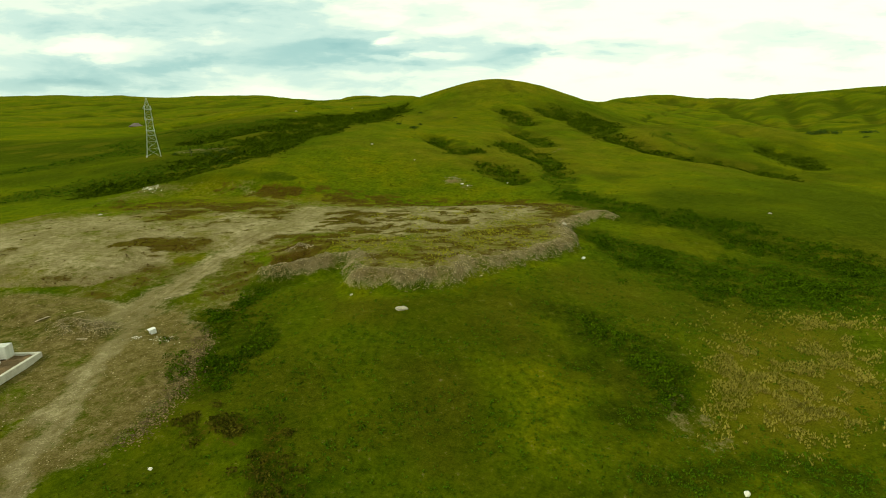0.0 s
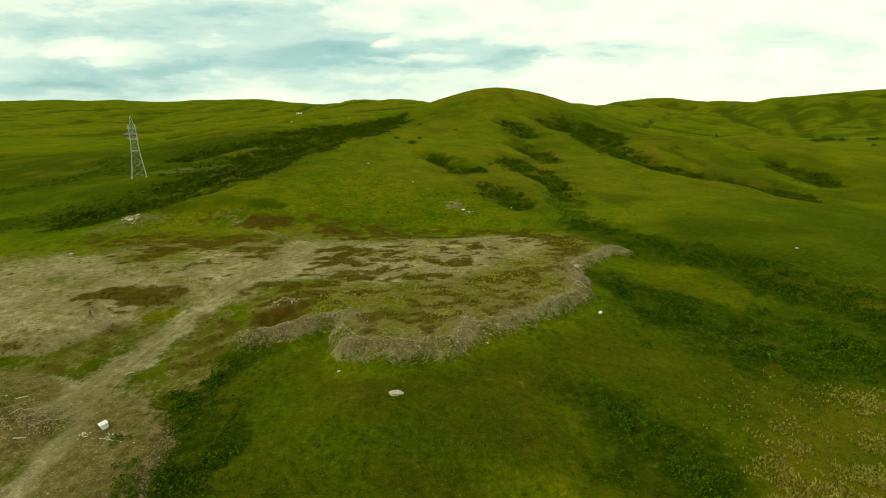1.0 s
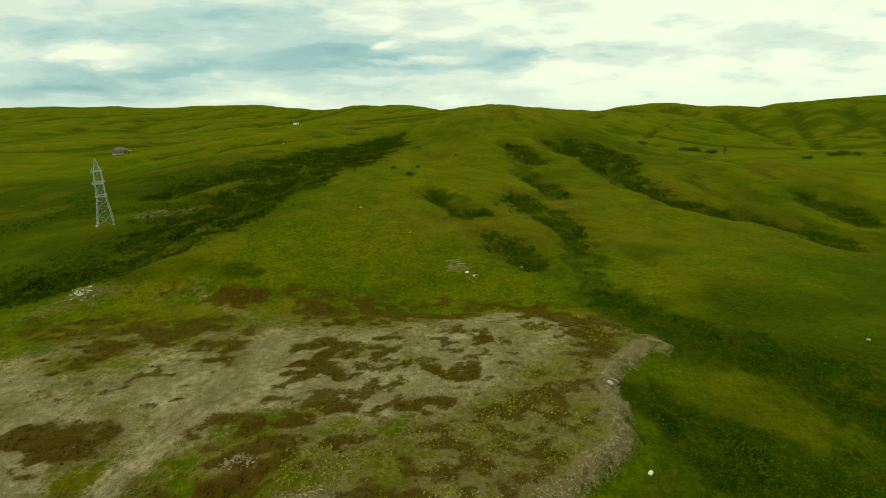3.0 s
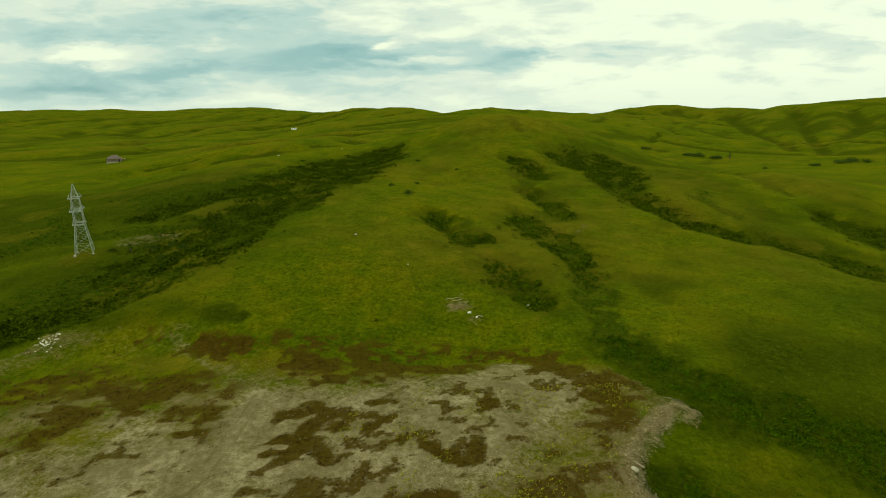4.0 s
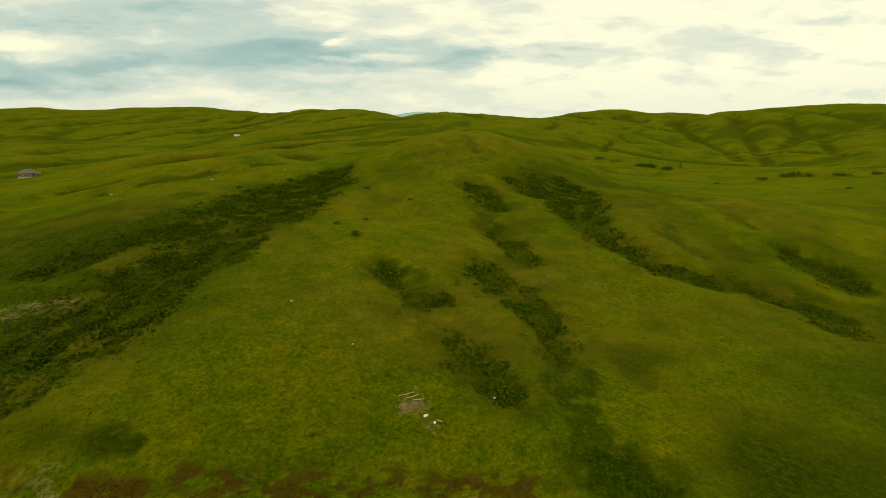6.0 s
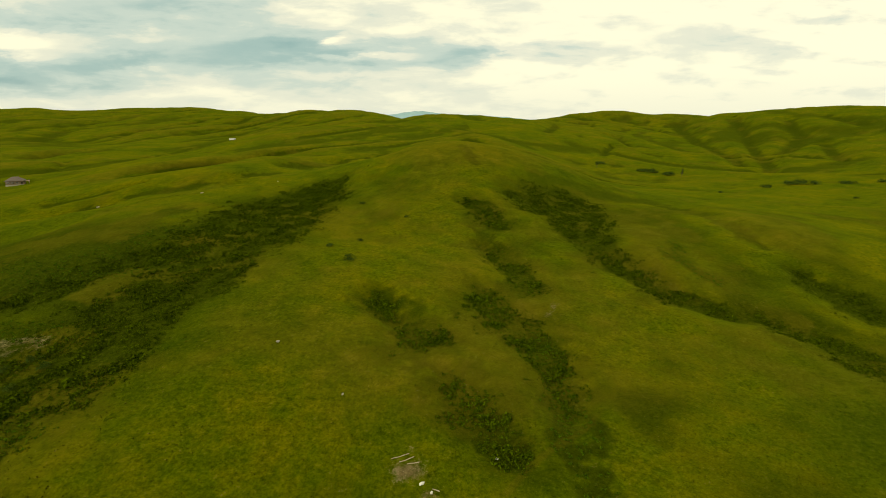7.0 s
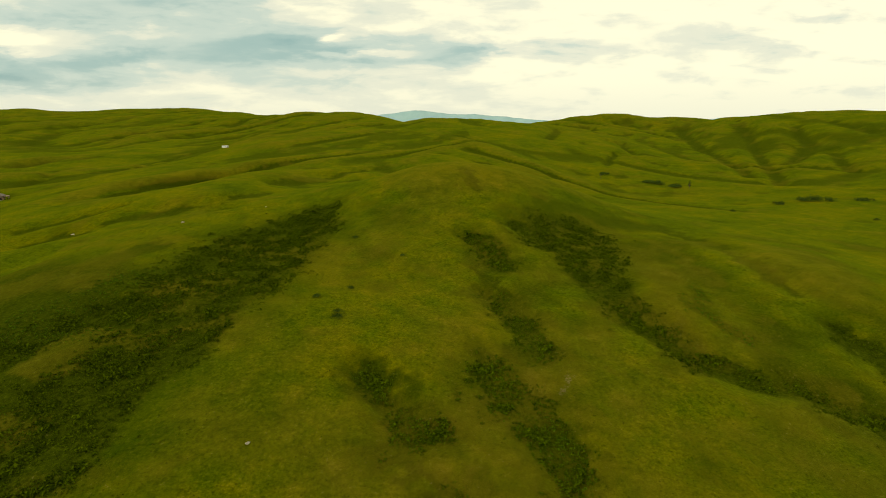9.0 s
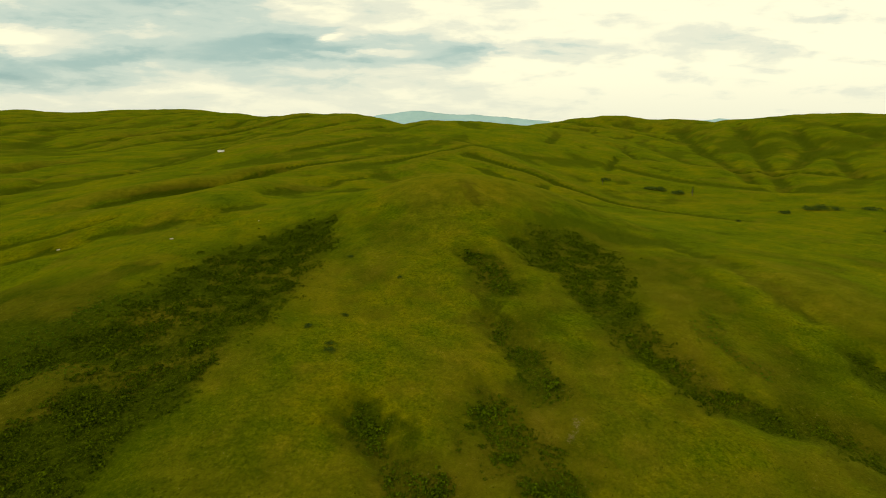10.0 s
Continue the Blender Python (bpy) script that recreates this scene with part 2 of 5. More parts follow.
# Darker, lusher grass with low scrub
LUSH_SHADE = {
    "east_slope": [(132, 365, 15.2), (159, 370, 10.7), (164, 335, 5.9), (162, 303, 4.1), (158, 277, 5.6), (159, 269, 3.7)],
    "north_west_slope": [(-90.3, 289.9, 12), (-101, 268.1, 12), (-121.2, 244.9, 12)],
    "lower_hollow": [(20, 35, 2.3), (25, 36, 2.4), (30, 36, 2.6), (35, 36, 3.4)],
    "pylon_slope": [(-138.1, 212.6, 8), (-146.1, 230, 10), (-159.2, 247.5, 8)],
    "weeds_below": [(-21, 40.5, 3), (-17.5, 37, 4), (-14, 33, 4)],
    "hill_east_face": [(120, 270, 5.7), (110, 254, 6.2), (120, 240, 4.2)],
    "gully_foot": [(38.6, 200.7, 8), (41.4, 186.6, 7), (39.3, 173.4, 6), (37.7, 157.3, 5), (38.3, 142.7, 6)],
    "crest_notch": [(47, 387, 7.1), (47, 365, 5.3)],
    "gully_mouth": [(-77.4, 168.4, 14), (-90.6, 165.7, 14), (-104.4, 156.2, 14), (-115.5, 146.2, 11), (-121, 136, 7)],
    "behind_pylon": [(-90.8, 211.2, 7), (-109, 213.1, 8), (-140.3, 212, 9), (-154.1, 198, 9), (-160, 182, 8)],
    "pylon_west": [(-85.5, 249.1, 7), (-107.1, 251.4, 8), (-141, 261.9, 8)],
    "pylon_north": [(-154.7, 210.6, 7), (-149.7, 225, 7), (-141.2, 249.6, 8), (-124.7, 255.8, 8), (-119.2, 291.2, 9), (-100.3, 323.8, 8)],
    "east_meadow": [(36, 96, 5), (46, 84, 10), (58, 76, 12), (72, 74, 12)],
    "spur_line": [(-5, 221, 2.6), (2, 201, 2.8), (11, 182, 2.8), (19, 165, 3.1), (23, 160, 2.2)],
    "middle_line": [(41, 301, 4), (40, 246, 4.1), (41, 207, 4.5), (42, 185, 4.3), (40, 168, 3.9), (40, 151, 4)],
    "east_line": [(78, 348, 12.6), (86, 312, 11.3), (88, 264, 6.9), (95, 235, 5.8), (113, 219, 3.8), (118, 200, 4.4), (133, 189, 5.9)],
    # from here on: dark ridge faces and creases, their shade put into the colour
    "ridge_back": [(-20, 599, 4.5), (-44, 573, 6.9), (-64, 538, 11.2), (-80, 502, 8.2), (-90, 488, 4.3)],
    "lens_hollow": [(-157, 580, 4.6), (-174, 558, 9), (-189, 539, 9.6), (-203, 521, 5.9)],
    "short_hollow": [(-83, 444, 4.5), (-89, 430, 5.6), (-97, 422, 3.7)],
    "low_hollow": [(-118, 406, 5.9), (-127, 397, 7), (-138, 395, 6.6), (-151, 397, 5.4), (-159, 395, 3.7)],
    "long_crease": [(-161, 417, 1.9), (-182, 408, 3.2), (-197, 403, 2.7), (-209, 396, 3.4)],
    "lower_crease": [(-160, 386, 2.4), (-185, 384, 3.7), (-196, 377, 3.8)],
}
# Open hollows, and the folds of the far ranges: x, y, half width; carved by the depth that comes first.
HOLLOWS = [
    (7, [(-150, 590, 14), (-175, 500, 26), (-220, 490, 16)]),
    (4, [(-105, 400, 9), (-124, 384, 14), (-143, 381, 14), (-175, 382, 10), (-215, 374, 9)]),
    (3, [(-150, 350, 8), (-170, 317, 9)]),
    (4, [(-55, 560, 9), (-72, 436, 14), (-95, 400, 7)]),
]
FOLDS = [
    (3, [(-238, 956, 3), (-292, 1040, 5.6)]),
    (6, [(-346, 1323, 8.7), (-352, 1237, 10.9)]),
    (8, [(-683, 1201, 13.4), (-666, 1122, 16.8), (-642, 1029, 15.6)]),
    (5, [(-457, 869, 4.1), (-476, 818, 4.9), (-481, 781, 4.8)]),
    (4, [(-411, 779, 3.6), (-363, 656, 3), (-361, 611, 2.9)]),
    (5, [(-435, 1343, 4.5), (-477, 1260, 5.8), (-513, 1162, 5.4), (-517, 1069, 5)]),
    (5, [(-623, 1454, 5.1), (-645, 1340, 6.4), (-690, 1269, 6.2)]),
    (4, [(-296, 875, 3.8), (-312, 819, 3.6), (-306, 721, 4)]),
    (7, [(610, 1088, 6.6), (555, 1022, 9.8), (529, 915, 10), (515, 848, 7.3), (483, 760, 9.3), (449, 672, 6.6)]),
    (7, [(655, 999, 7.6), (641, 961, 9.8), (608, 891, 9.1), (521, 747, 7.6), (473, 661, 8.4), (437, 612, 6.1)]),
    (8, [(708, 927, 7.5), (686, 884, 10.7), (666, 836, 12.5), (591, 769, 11.2), (539, 727, 6.6)]),
    (4, [(515, 1023, 4.8), (519, 970, 5.8)]),
    (6, [(294, 976, 8.4), (250, 882, 7.5)]),
    (5, [(391, 1109, 6.2), (371, 974, 4.3), (446, 1019, 5.8)]),
    (6, [(363, 917, 5.1), (386, 912, 8.2), (367, 815, 5.5)]),
    (4, [(329, 810, 4.5), (290, 747, 4)]),
    (6, [(774, 917, 9), (771, 892, 8.8), (767, 831, 7.3)]),
    (6, [(649, 775, 6.4), (580, 687, 7.5), (560, 646, 7.1)]),
]
MEADOW = [(30, 42, 5), (36, 48, 8), (44, 57, 11), (56, 58, 11), (66, 55, 12)]
RIM = [(-13.8, 77.5), (-13.6, 73.1), (-12.4, 68.8), (-8.6, 68.6), (-5.4, 68.2), (-2.4, 68.7), (0.7, 69), (2.2, 70.7), (3.1, 72.8), (3.4, 75.6), (5, 74.2), (6, 74.5), (9.4, 76.5), (12.8, 79.5), (16.8, 83.2), (20.5, 85.8), (23.4, 89.7), (23.3, 93.5), (24.9, 95.2), (25, 99.5), (25, 101.8), (27.9, 107.5), (32.3, 111.9), (37.4, 116.5), (39.4, 115.4)]
RIM_WEST = [(-13.8, 77.5), (-17.8, 77), (-20, 75.2), (-22.9, 73.6), (-26.1, 73), (-28.5, 74)]
PAD = RIM + [(38, 122), (30, 132), (10, 135), (-14, 135), (-30, 137), (-45, 141), (-63, 145), (-77, 144), (-86, 132), (-92, 113), (-97, 100), (-90, 80), (-70, 68), (-55, 72), (-40, 90), (-33, 86), (-29, 80)] + RIM_WEST[:0:-1]
GRAVEL = [(-61, 105), (-52.5, 106.5), (-50, 112), (-44, 113), (-40, 108), (-36, 118), (-31, 124), (-17, 123), (-4.5, 124), (2, 128.5), (14, 133), (22.5, 130), (27, 125), (24, 118.5), (15, 112), (10, 103), (5, 99.5), (-0.5, 96), (-7.5, 92), (-16.5, 92.5), (-20.5, 94.5), (-30, 94), (-34, 89.5), (-42, 92), (-48, 98)]
BEDS = [
    [(-65, 109, 3.0), (-57, 118, 4.5), (-48, 123, 4)], [(-60, 122.5, 4), (-50, 119, 3)], [(-57, 89.5, 3.5), (-50, 87.5, 4), (-46, 90, 2.5)], [(-43.7, 115.5, 3), (-37, 114, 3.5)], [(-49.5, 138, 3), (-42, 136.5, 3.5)],
    [(-30.4, 131, 4), (-22.6, 131, 5), (-11, 132.5, 5), (-3, 131.5, 3.5), (6, 131.4, 2.5)], [(-28.4, 113.3, 2), (-22, 117.5, 3), (-17.6, 114, 3.5), (-21.7, 110, 2.5)], [(-12.6, 114, 1.6), (-6.7, 115.3, 1.6)],
    [(-11.3, 119.4, 1.6), (-9, 119.6, 1.2)], [(-24, 107.8, 2), (-16.8, 104, 2.4)], [(-5, 108.8, 2), (3.5, 105, 2.5), (5, 110.4, 2)], [(6.5, 117.4, 2), (8.6, 120.2, 2)], [(-32.6, 92.8, 2.6), (-27, 92, 3), (-21.7, 92, 2.5)],
]
SOUTH_BEDS = [[(-25.6, 88, 3), (-20.7, 83, 3)], [(-31, 84, 4), (-26, 85, 3)], [(-27, 79, 4), (-23, 79, 3)], [(-14.5, 86.7, 2), (-12, 86.5, 2)], [(-4.3, 96, 2.5), (-1, 96, 2)], [(-17.5, 94.5, 2), (-15, 95, 2)], [(31, 126, 4), (27, 119, 4), (29, 114, 4)], [(24, 130, 3), (20, 131.5, 3)]]
ROAD = [(-33, 28, 1.1), (-35, 36, 1.2), (-38, 43, 1.5), (-39.5, 50, 1.8), (-41, 60, 2.2), (-42.6, 67, 2.5), (-42.3, 72, 2.8), (-41.4, 78, 2.8), (-40.9, 83.5, 2.8), (-38.7, 90.4, 3), (-35.6, 96, 3.2), (-33.5, 101, 3.3), (-33, 110, 3.3), (-32.5, 121, 3)]
BRANCH = [(-32.5, 121, 2.6), (-38, 126.5, 2.4), (-45, 131, 2.0), (-54, 138, 1.4), (-60, 142, 1.8)]


def inside(x, y, poly):
    hit = np.zeros(np.shape(x), bool)
    for (x0, y0), (x1, y1) in zip(poly, poly[1:] + poly[:1]):
        cut = (y0 > y) != (y1 > y)
        hit ^= cut & (x < (x1 - x0) * (y - y0) / ((y1 - y0) or 1e-9) + x0)
    return hit


def rim_run(x, y):
    """Metres along the pad's rim to the point of it that lies nearest."""
    best, run, gone = np.full(np.shape(x), 1e9), np.zeros(np.shape(x)), 0.0
    for (x0, y0), (x1, y1) in zip(RIM, RIM[1:]):
        dx, dy = x1 - x0, y1 - y0
        long = math.hypot(dx, dy)
        f = np.clip(((x - x0) * dx + (y - y0) * dy) / (long * long), 0, 1)
        d = np.hypot(x - x0 - f * dx, y - y0 - f * dy)
        run = np.where(d < best, gone + f * long, run)
        best = np.minimum(best, d)
        gone += long
    return run


def pad_depth(x, y):
    """Metres inside the levelled pad (minus: outside)."""
    d = line_distance(x, y, PAD + PAD[:1])
    return np.where(inside(x, y, PAD), d, -d)


def stretch(x, y):
    """Pushes the far ranges a good fifth deeper, scaled about a camera position to fit its view."""
    k = 1 - 0.2 * smooth(750, 1350, y)
    return x * k, 101 + (y - 101) * k, k


def far_folds(x, y):
    """Distance, of a kind, from the creases between the ridges of the west and of the east."""
    u, v = (x * 0.76 - y * 0.65) / 58, (x * 0.65 + y * 0.76) / 300
    w, s = (x * 0.80 + y * 0.60) / 62, (x * -0.60 + y * 0.80) / 300
    west = np.abs(vnoise(u + 0.5 * vnoise(v * 2, u, 5), v, 3))
    east = np.abs(vnoise(w + 0.5 * vnoise(s * 2, w, 6), s, 4))
    return west, east


def height(x, y):
    x, y, k = stretch(np.asarray(x, float), np.asarray(y, float))
    ys = np.clip(y, -400, 900)
    h = BASE[0] + BASE[1] * np.clip(x, -1500, 1500) + BASE[2] * ys
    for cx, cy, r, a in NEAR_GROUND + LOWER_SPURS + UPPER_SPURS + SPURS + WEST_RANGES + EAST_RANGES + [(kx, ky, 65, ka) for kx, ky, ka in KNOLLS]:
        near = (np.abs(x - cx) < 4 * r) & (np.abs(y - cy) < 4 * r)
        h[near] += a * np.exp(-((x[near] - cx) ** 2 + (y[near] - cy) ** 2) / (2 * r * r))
    # folds of the far ranges, running down towards the valley
    h = h + fbm(x / 75, y / 75, 4, 15) * 3.2 * smooth(850, 1050, y)
    far = smooth(380, 620, y) * (1 - 0.6 * smooth(1150, 1300, y))
    fw, fe = far_folds(x, y)
    soft = fbm(x / 160, y / 160, 3, 8) * 4
    pick = smooth(0, 250, x)
    h = h + far * ((np.sqrt(fw * fw + 0.004) - 0.3) * 13 * (1 - pick) + (np.sqrt(fe * fe + 0.004) - 0.3) * 10 * pick + soft)
    # small unevenness of grazed hills
    h = h + fbm(x / 38, y / 38, 4, 21) * 0.55 * smooth(130, 190, y) + fbm(x / 7, y / 7, 3, 31) * 0.13
    # heights scale about that camera's height, to fit the same view
    return 79 + (h - 79) / k


def ground(x, y):
    """The land with the made ground: the gullies, the levelled pad, its rubble bank and the track."""
    x, y = np.asarray(x, float), np.asarray(y, float)
    h = height(x, y)
    for name, depth in (("west_gully", 2.2), ("west_arm", 2.0), ("summit_hollow", 1.6), ("crest_gully", 1.8), ("middle_gully", 1.9), ("spur_gully", 1.7), ("east_gully", 2.4), ("far_east_gully", 2.2), ("lower_east_gully", 2.2), ("gully_thicket", 1.2), ("spur_patch", 0.8), ("spur_foot", 1.4)):
        h = h - depth * chain(x, y, [(a, b, w * 1.0 + 2) for a, b, w in THICKETS[name]], 0.95)
    for name, depth in (("east_slope", 2.0), ("spur_line", 0.8), ("middle_line", 0.8), ("ridge_back", 2.2), ("lens_hollow", 2.6), ("short_hollow", 1.4), ("low_hollow", 2.0), ("long_crease", 2.2), ("lower_crease", 1.6)):
        h = h - depth * chain(x, y, [(a, b, w * 1.5) for a, b, w in LUSH_SHADE[name]], 0.95)
    sx, sy, _k = stretch(x, y)
    for depth, nodes in HOLLOWS + FOLDS:
        h = h - depth * chain(sx, sy, [(a, b, w * 1.5) for a, b, w in nodes], 0.95)
    near = (np.abs(x) < 130) & (y < 170)
    if near.any():
        d = np.where(near, pad_depth(x, y), -99)
        level = np.where(x < -40, np.minimum(0, -0.2 + 0.045 * (y - 100)), -0.15 + 0.5 * smooth(104, 134, y))
        wob = fbm(x / 5, y / 5, 3, 41) * 0.15
        bank, run = line_distance(x, y, RIM), rim_run(x, y)
        # the tipped edge: a steep face of rubble in lobes, a low lip, and windrows running in from it
        lobes = np.cos(2 * np.pi * run / 4.3 + 1.6 * vnoise(run / 6, run * 0, 44))
        steep = smooth(-3.0, -0.25, d + 0.30 * lobes * (bank < 6) + 0.35 * fbm(x / 1.7, y / 1.7, 3, 45))
        tipped = np.exp(-(bank / 15) ** 4)
        h = np.where(near, h + (level + wob - h) * (smooth(-3, 10, d) * 0.75 * (1 - tipped) + steep * tipped), h)
        lump = 0.75 + 0.45 * fbm(x / 1.6, y / 1.6, 3, 43)
        h = h + 0.5 * lump * np.exp(-(bank / 0.85) ** 2) * (x < 60)
        h = h + 0.42 * np.maximum(lobes - 0.2, 0) * smooth(0.0, 0.9, d) * (1 - smooth(2.0, 5.5, d)) * (bank < 7)
        bank = line_distance(x, y, RIM_WEST)
        h = h + 0.75 * lump * np.exp(-(bank / 1.3) ** 2)
        # the scooped hollow behind the west end of the bank
        h = h - 1.9 * np.exp(-(((x + 25) / 3.4) ** 2 + ((y - 78.8) / 3.0) ** 2))
        # spoil heaps and the ragged edge of the yard
        for hx, hy, r, a in ((-47.5, 58.5, 2.6, 0.9), (-44.2, 58.2, 2.2, 0.8), (-51, 61, 3, 0.8), (-31, 47, 2.2, 0.7), (-29.5, 51, 2, 0.5), (-44, 38.5, 3.2, 1.2), (-56, 63, 3, 0.9), (-25.5, 84, 1.5, 0.8), (6.6, 152.3, 1.6, 0.6), (3, 158.6, 2.2, 0.35)):
            h = h + a * np.exp(-((x - hx) ** 2 + (y - hy) ** 2) / (r * r)) * (0.8 + 0.5 * fbm(x / 1.2, y / 1.2, 2, 47))
    return h


def spread(points):
    """Grid lines through (position, spacing) points, with the spacing changing smoothly between them."""
    out = [points[0][0]]
    for (p0, s0), (p1, s1) in zip(points, points[1:]):
        p = p0
        while True:
            p += s0 + (s1 - s0) * (p - p0) / (p1 - p0)
            if p >= p1:
                break
            out.append(p)
        if out[-1] < p1 - 1e-6:
            out.append(p1)
    return np.array(out)


def covers(x, y):
    """How far bare earth, brown weeds, straw and lusher growth, with painted relief shade, cover the ground."""
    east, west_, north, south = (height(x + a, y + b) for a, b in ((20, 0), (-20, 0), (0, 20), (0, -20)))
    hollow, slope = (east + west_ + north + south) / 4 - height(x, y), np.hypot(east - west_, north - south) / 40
    x, y, _k = stretch(x, y)
    n1, n2, n3 = fbm(x / 9, y / 9, 4, 51), fbm(x / 3.2, y / 3.2, 4, 61), fbm(x / 22, y / 22, 3, 71)
    d = pad_depth(x + 1.2 * n2, y + 1.2 * n1)
    road = np.maximum(0.95 * chain(x + 1.0 * n2 + 0.8 * n1, y + 0.6 * n1, ROAD, 0.85), 0.38 * chain(x + 1.5 * n2, y + 1.5 * n1, BRANCH, 0.9))
    patch, shred = fbm(x / 6.5, y / 5.0, 4, 56), fbm(x / 2.4, y / 1.7, 4, 57)
    on_pad = smooth(-0.8, 0.8, d)
    wx, wy = x + 1.6 * n2 + 1.2 * n1, y + 1.4 * n1 + 1.0 * shred
    gd = line_distance(wx, wy, GRAVEL + GRAVEL[:1])
    gravel = smooth(-5.0, 3.0, np.where(inside(wx, wy, GRAVEL), gd, -gd)) * on_pad
    stony = on_pad * (0.56 + 0.22 * patch + 0.16 * shred) * (1 - smooth(126, 136, y) * smooth(-44, -34, x)) * (1 - 0.75 * chain(x + 2 * n2, y + 2 * n1, [(-86, 118, 8), (-76, 126, 9), (-66, 132, 9), (-58, 136, 8), (-44, 138, 7), (-50, 130, 5), (-72, 141, 7), (-62, 143, 6)], 0.7))
    bare = np.maximum(stony, gravel * (0.86 + 0.2 * patch))
    yard = chain(x + 1.5 * n2, y + 1.5 * n1, [(-60, 40, 9), (-46, 44, 9), (-41, 52, 9), (-40, 58, 8), (-52, 62, 7), (-66, 60, 8)], 0.25)
    yard = np.maximum(yard, chain(x + n2, y + n1, [(-36, 33, 4), (-33.5, 38, 5), (-32.5, 44, 5.5), (-33, 50, 5.5), (-34, 56, 5)], 0.25))
    west = chain(x + 2 * n2, y + 2 * n1, [(-80, 100, 9), (-74, 103, 8), (-62, 98, 7), (-56, 88, 6), (-51, 80, 4), (-58, 79, 6), (-70, 84, 9), (-82, 90, 9)], 0.4)
    bank = np.exp(-(np.minimum(line_distance(x, y, RIM), line_distance(x, y, RIM_WEST)) / 1.8) ** 4)
    scars = np.maximum.reduce([chain(x + n2, y + n1, c, 0.6) for c in ([(-104, 202, 5), (-92, 206, 4)], [(3, 159, 3), (7, 152, 2)], [(-82, 138, 3), (-74, 140, 2)], [(-27, 77, 4), (-23, 80, 3)], [(26, 42, 2.5), (24, 46, 2)], [(48, 215, 1.5), (52, 221, 1.5)])])
    wedge = chain(x + 2 * n2, y + 2 * n1, [(-52, 70, 3), (-47, 77, 3), (-38, 76, 4), (-37, 84, 3), (-34, 76, 4), (-33, 68, 4)], 0.6)
    dirt = np.maximum.reduce([bare, road * 0.92, wedge * 0.42, bank * (0.75 + 0.4 * n2), yard * (0.75 + 0.3 * n2), west * (0.78 + 0.3 * n2), scars * (0.34 + 0.35 * n2)])
    beds = np.maximum.reduce([chain(x + 1.8 * n2 + 1.2 * shred, y + 1.2 * n1 + 1.2 * shred, c, 0.75) for c in BEDS + SOUTH_BEDS])
    weeds = on_pad * smooth(0.12, 1.0, 0.80 * beds + 0.45 * shred + 0.10 + 0.10 * patch) * (1 - 0.8 * road)
    weeds = np.maximum(weeds, 0.75 * on_pad * (1 - gravel) * (1 - 0.9 * road) * smooth(-0.4, 0.6, shred + 0.35 * patch) * smooth(140, 128, y) * smooth(-46, -38, x))
    weeds = np.maximum(weeds, 0.7 * gravel * smooth(0.10, 0.6, shred + 0.15 * patch) * (1 - 0.8 * road))
    weeds = np.maximum(weeds, 0.6 * wedge * (1 - road) * smooth(-0.1, 0.4, shred))
    weeds = np.maximum(weeds, 0.8 * chain(x + 2 * n2, y + 2 * n1, [(-34, 138, 4), (-20, 139, 5.5), (-4, 138, 5.5), (10, 137, 4), (24, 135, 3)], 0.8) * smooth(-0.3, 0.3, shred))
    weeds = np.maximum(weeds, (0.62 + 0.5 * shred) * chain(x + 2 * n2, y + 2 * n1, [(-78, 122, 6), (-66, 124, 7), (-56, 124, 5), (-46, 126, 4)], 0.7))
    weeds = weeds * (1 - 0.8 * bank)
    weeds = np.maximum(weeds, 0.42 * chain(x + 3 * n2, y + 3 * n1, [(-21, 41, 3), (-18, 36, 4), (-15, 31, 4)], 0.9) * smooth(-0.2, 0.4, shred))
    weeds = np.maximum(weeds, 0.5 * chain(x + 2 * n2, y + 2 * n1, [(-52, 50, 3), (-48, 41, 4), (-60, 52, 5)], 0.6) * smooth(-0.2, 0.3, shred))
    straw = chain(x + 2 * n2, y + 2 * n1, MEADOW, 0.5) * (0.42 + 0.5 * n1)
    straw = np.maximum(straw, 0.6 * chain(x + 2 * n2, y + 2 * n1, [(-52, 72, 5), (-48, 80, 4), (-46, 84, 3)], 0.6))
    straw = np.maximum(straw, 0.42 * chain(x + 2 * n2, y + 2 * n1, [(-37, 66, 3.5), (-38, 80, 4)], 0.7))
    straw = np.maximum(straw, 0.6 * chain(x + n2, y + n1, [(21, 108, 5), (12, 90, 6), (-6, 76, 5)], 0.7))
    straw = np.maximum(straw, 0.5 * smooth(0.35, 0.8, n3 + 0.3 * n1) * smooth(140, 200, y))
    straw = np.maximum(straw, 0.45 * chain(x, y, [(21, 151, 0.9), (26, 156, 0.9), (38, 164, 0.9), (56, 180, 0.9), (76, 194, 0.9), (110, 213, 0.9)], 0.6))
    straw = np.maximum(straw, 0.8 * chain(x + 2 * n2, y, [(-60, 133, 3), (-55, 131, 4)], 0.7))
    olive = on_pad * (1 - smooth(132, 139, y)) * (0.85 + 0.4 * patch) * (1 - 0.75 * smooth(-44, -52, x) * smooth(108, 116, y))
    straw = np.maximum(straw, olive)
    for sx, sy, sw in ((66, 222, 4), (77, 223, 4), (21, 186, 4), (-36, 216, 4), (7, 232, 5), (56, 248, 6), (51, 205, 5), (-42, 190, 5), (-20, 239, 5), (69, 242, 6)):
        straw = np.maximum(straw, 0.62 * chain(x + 3 * n2, y + 3 * n1, [(sx, sy, sw)], 0.95))
    straw = np.maximum(straw, (0.24 + 0.22 * n3 + 0.22 * n1) * (1 - smooth(88, 118, y)) * (1 - smooth(-6, 0, d)))
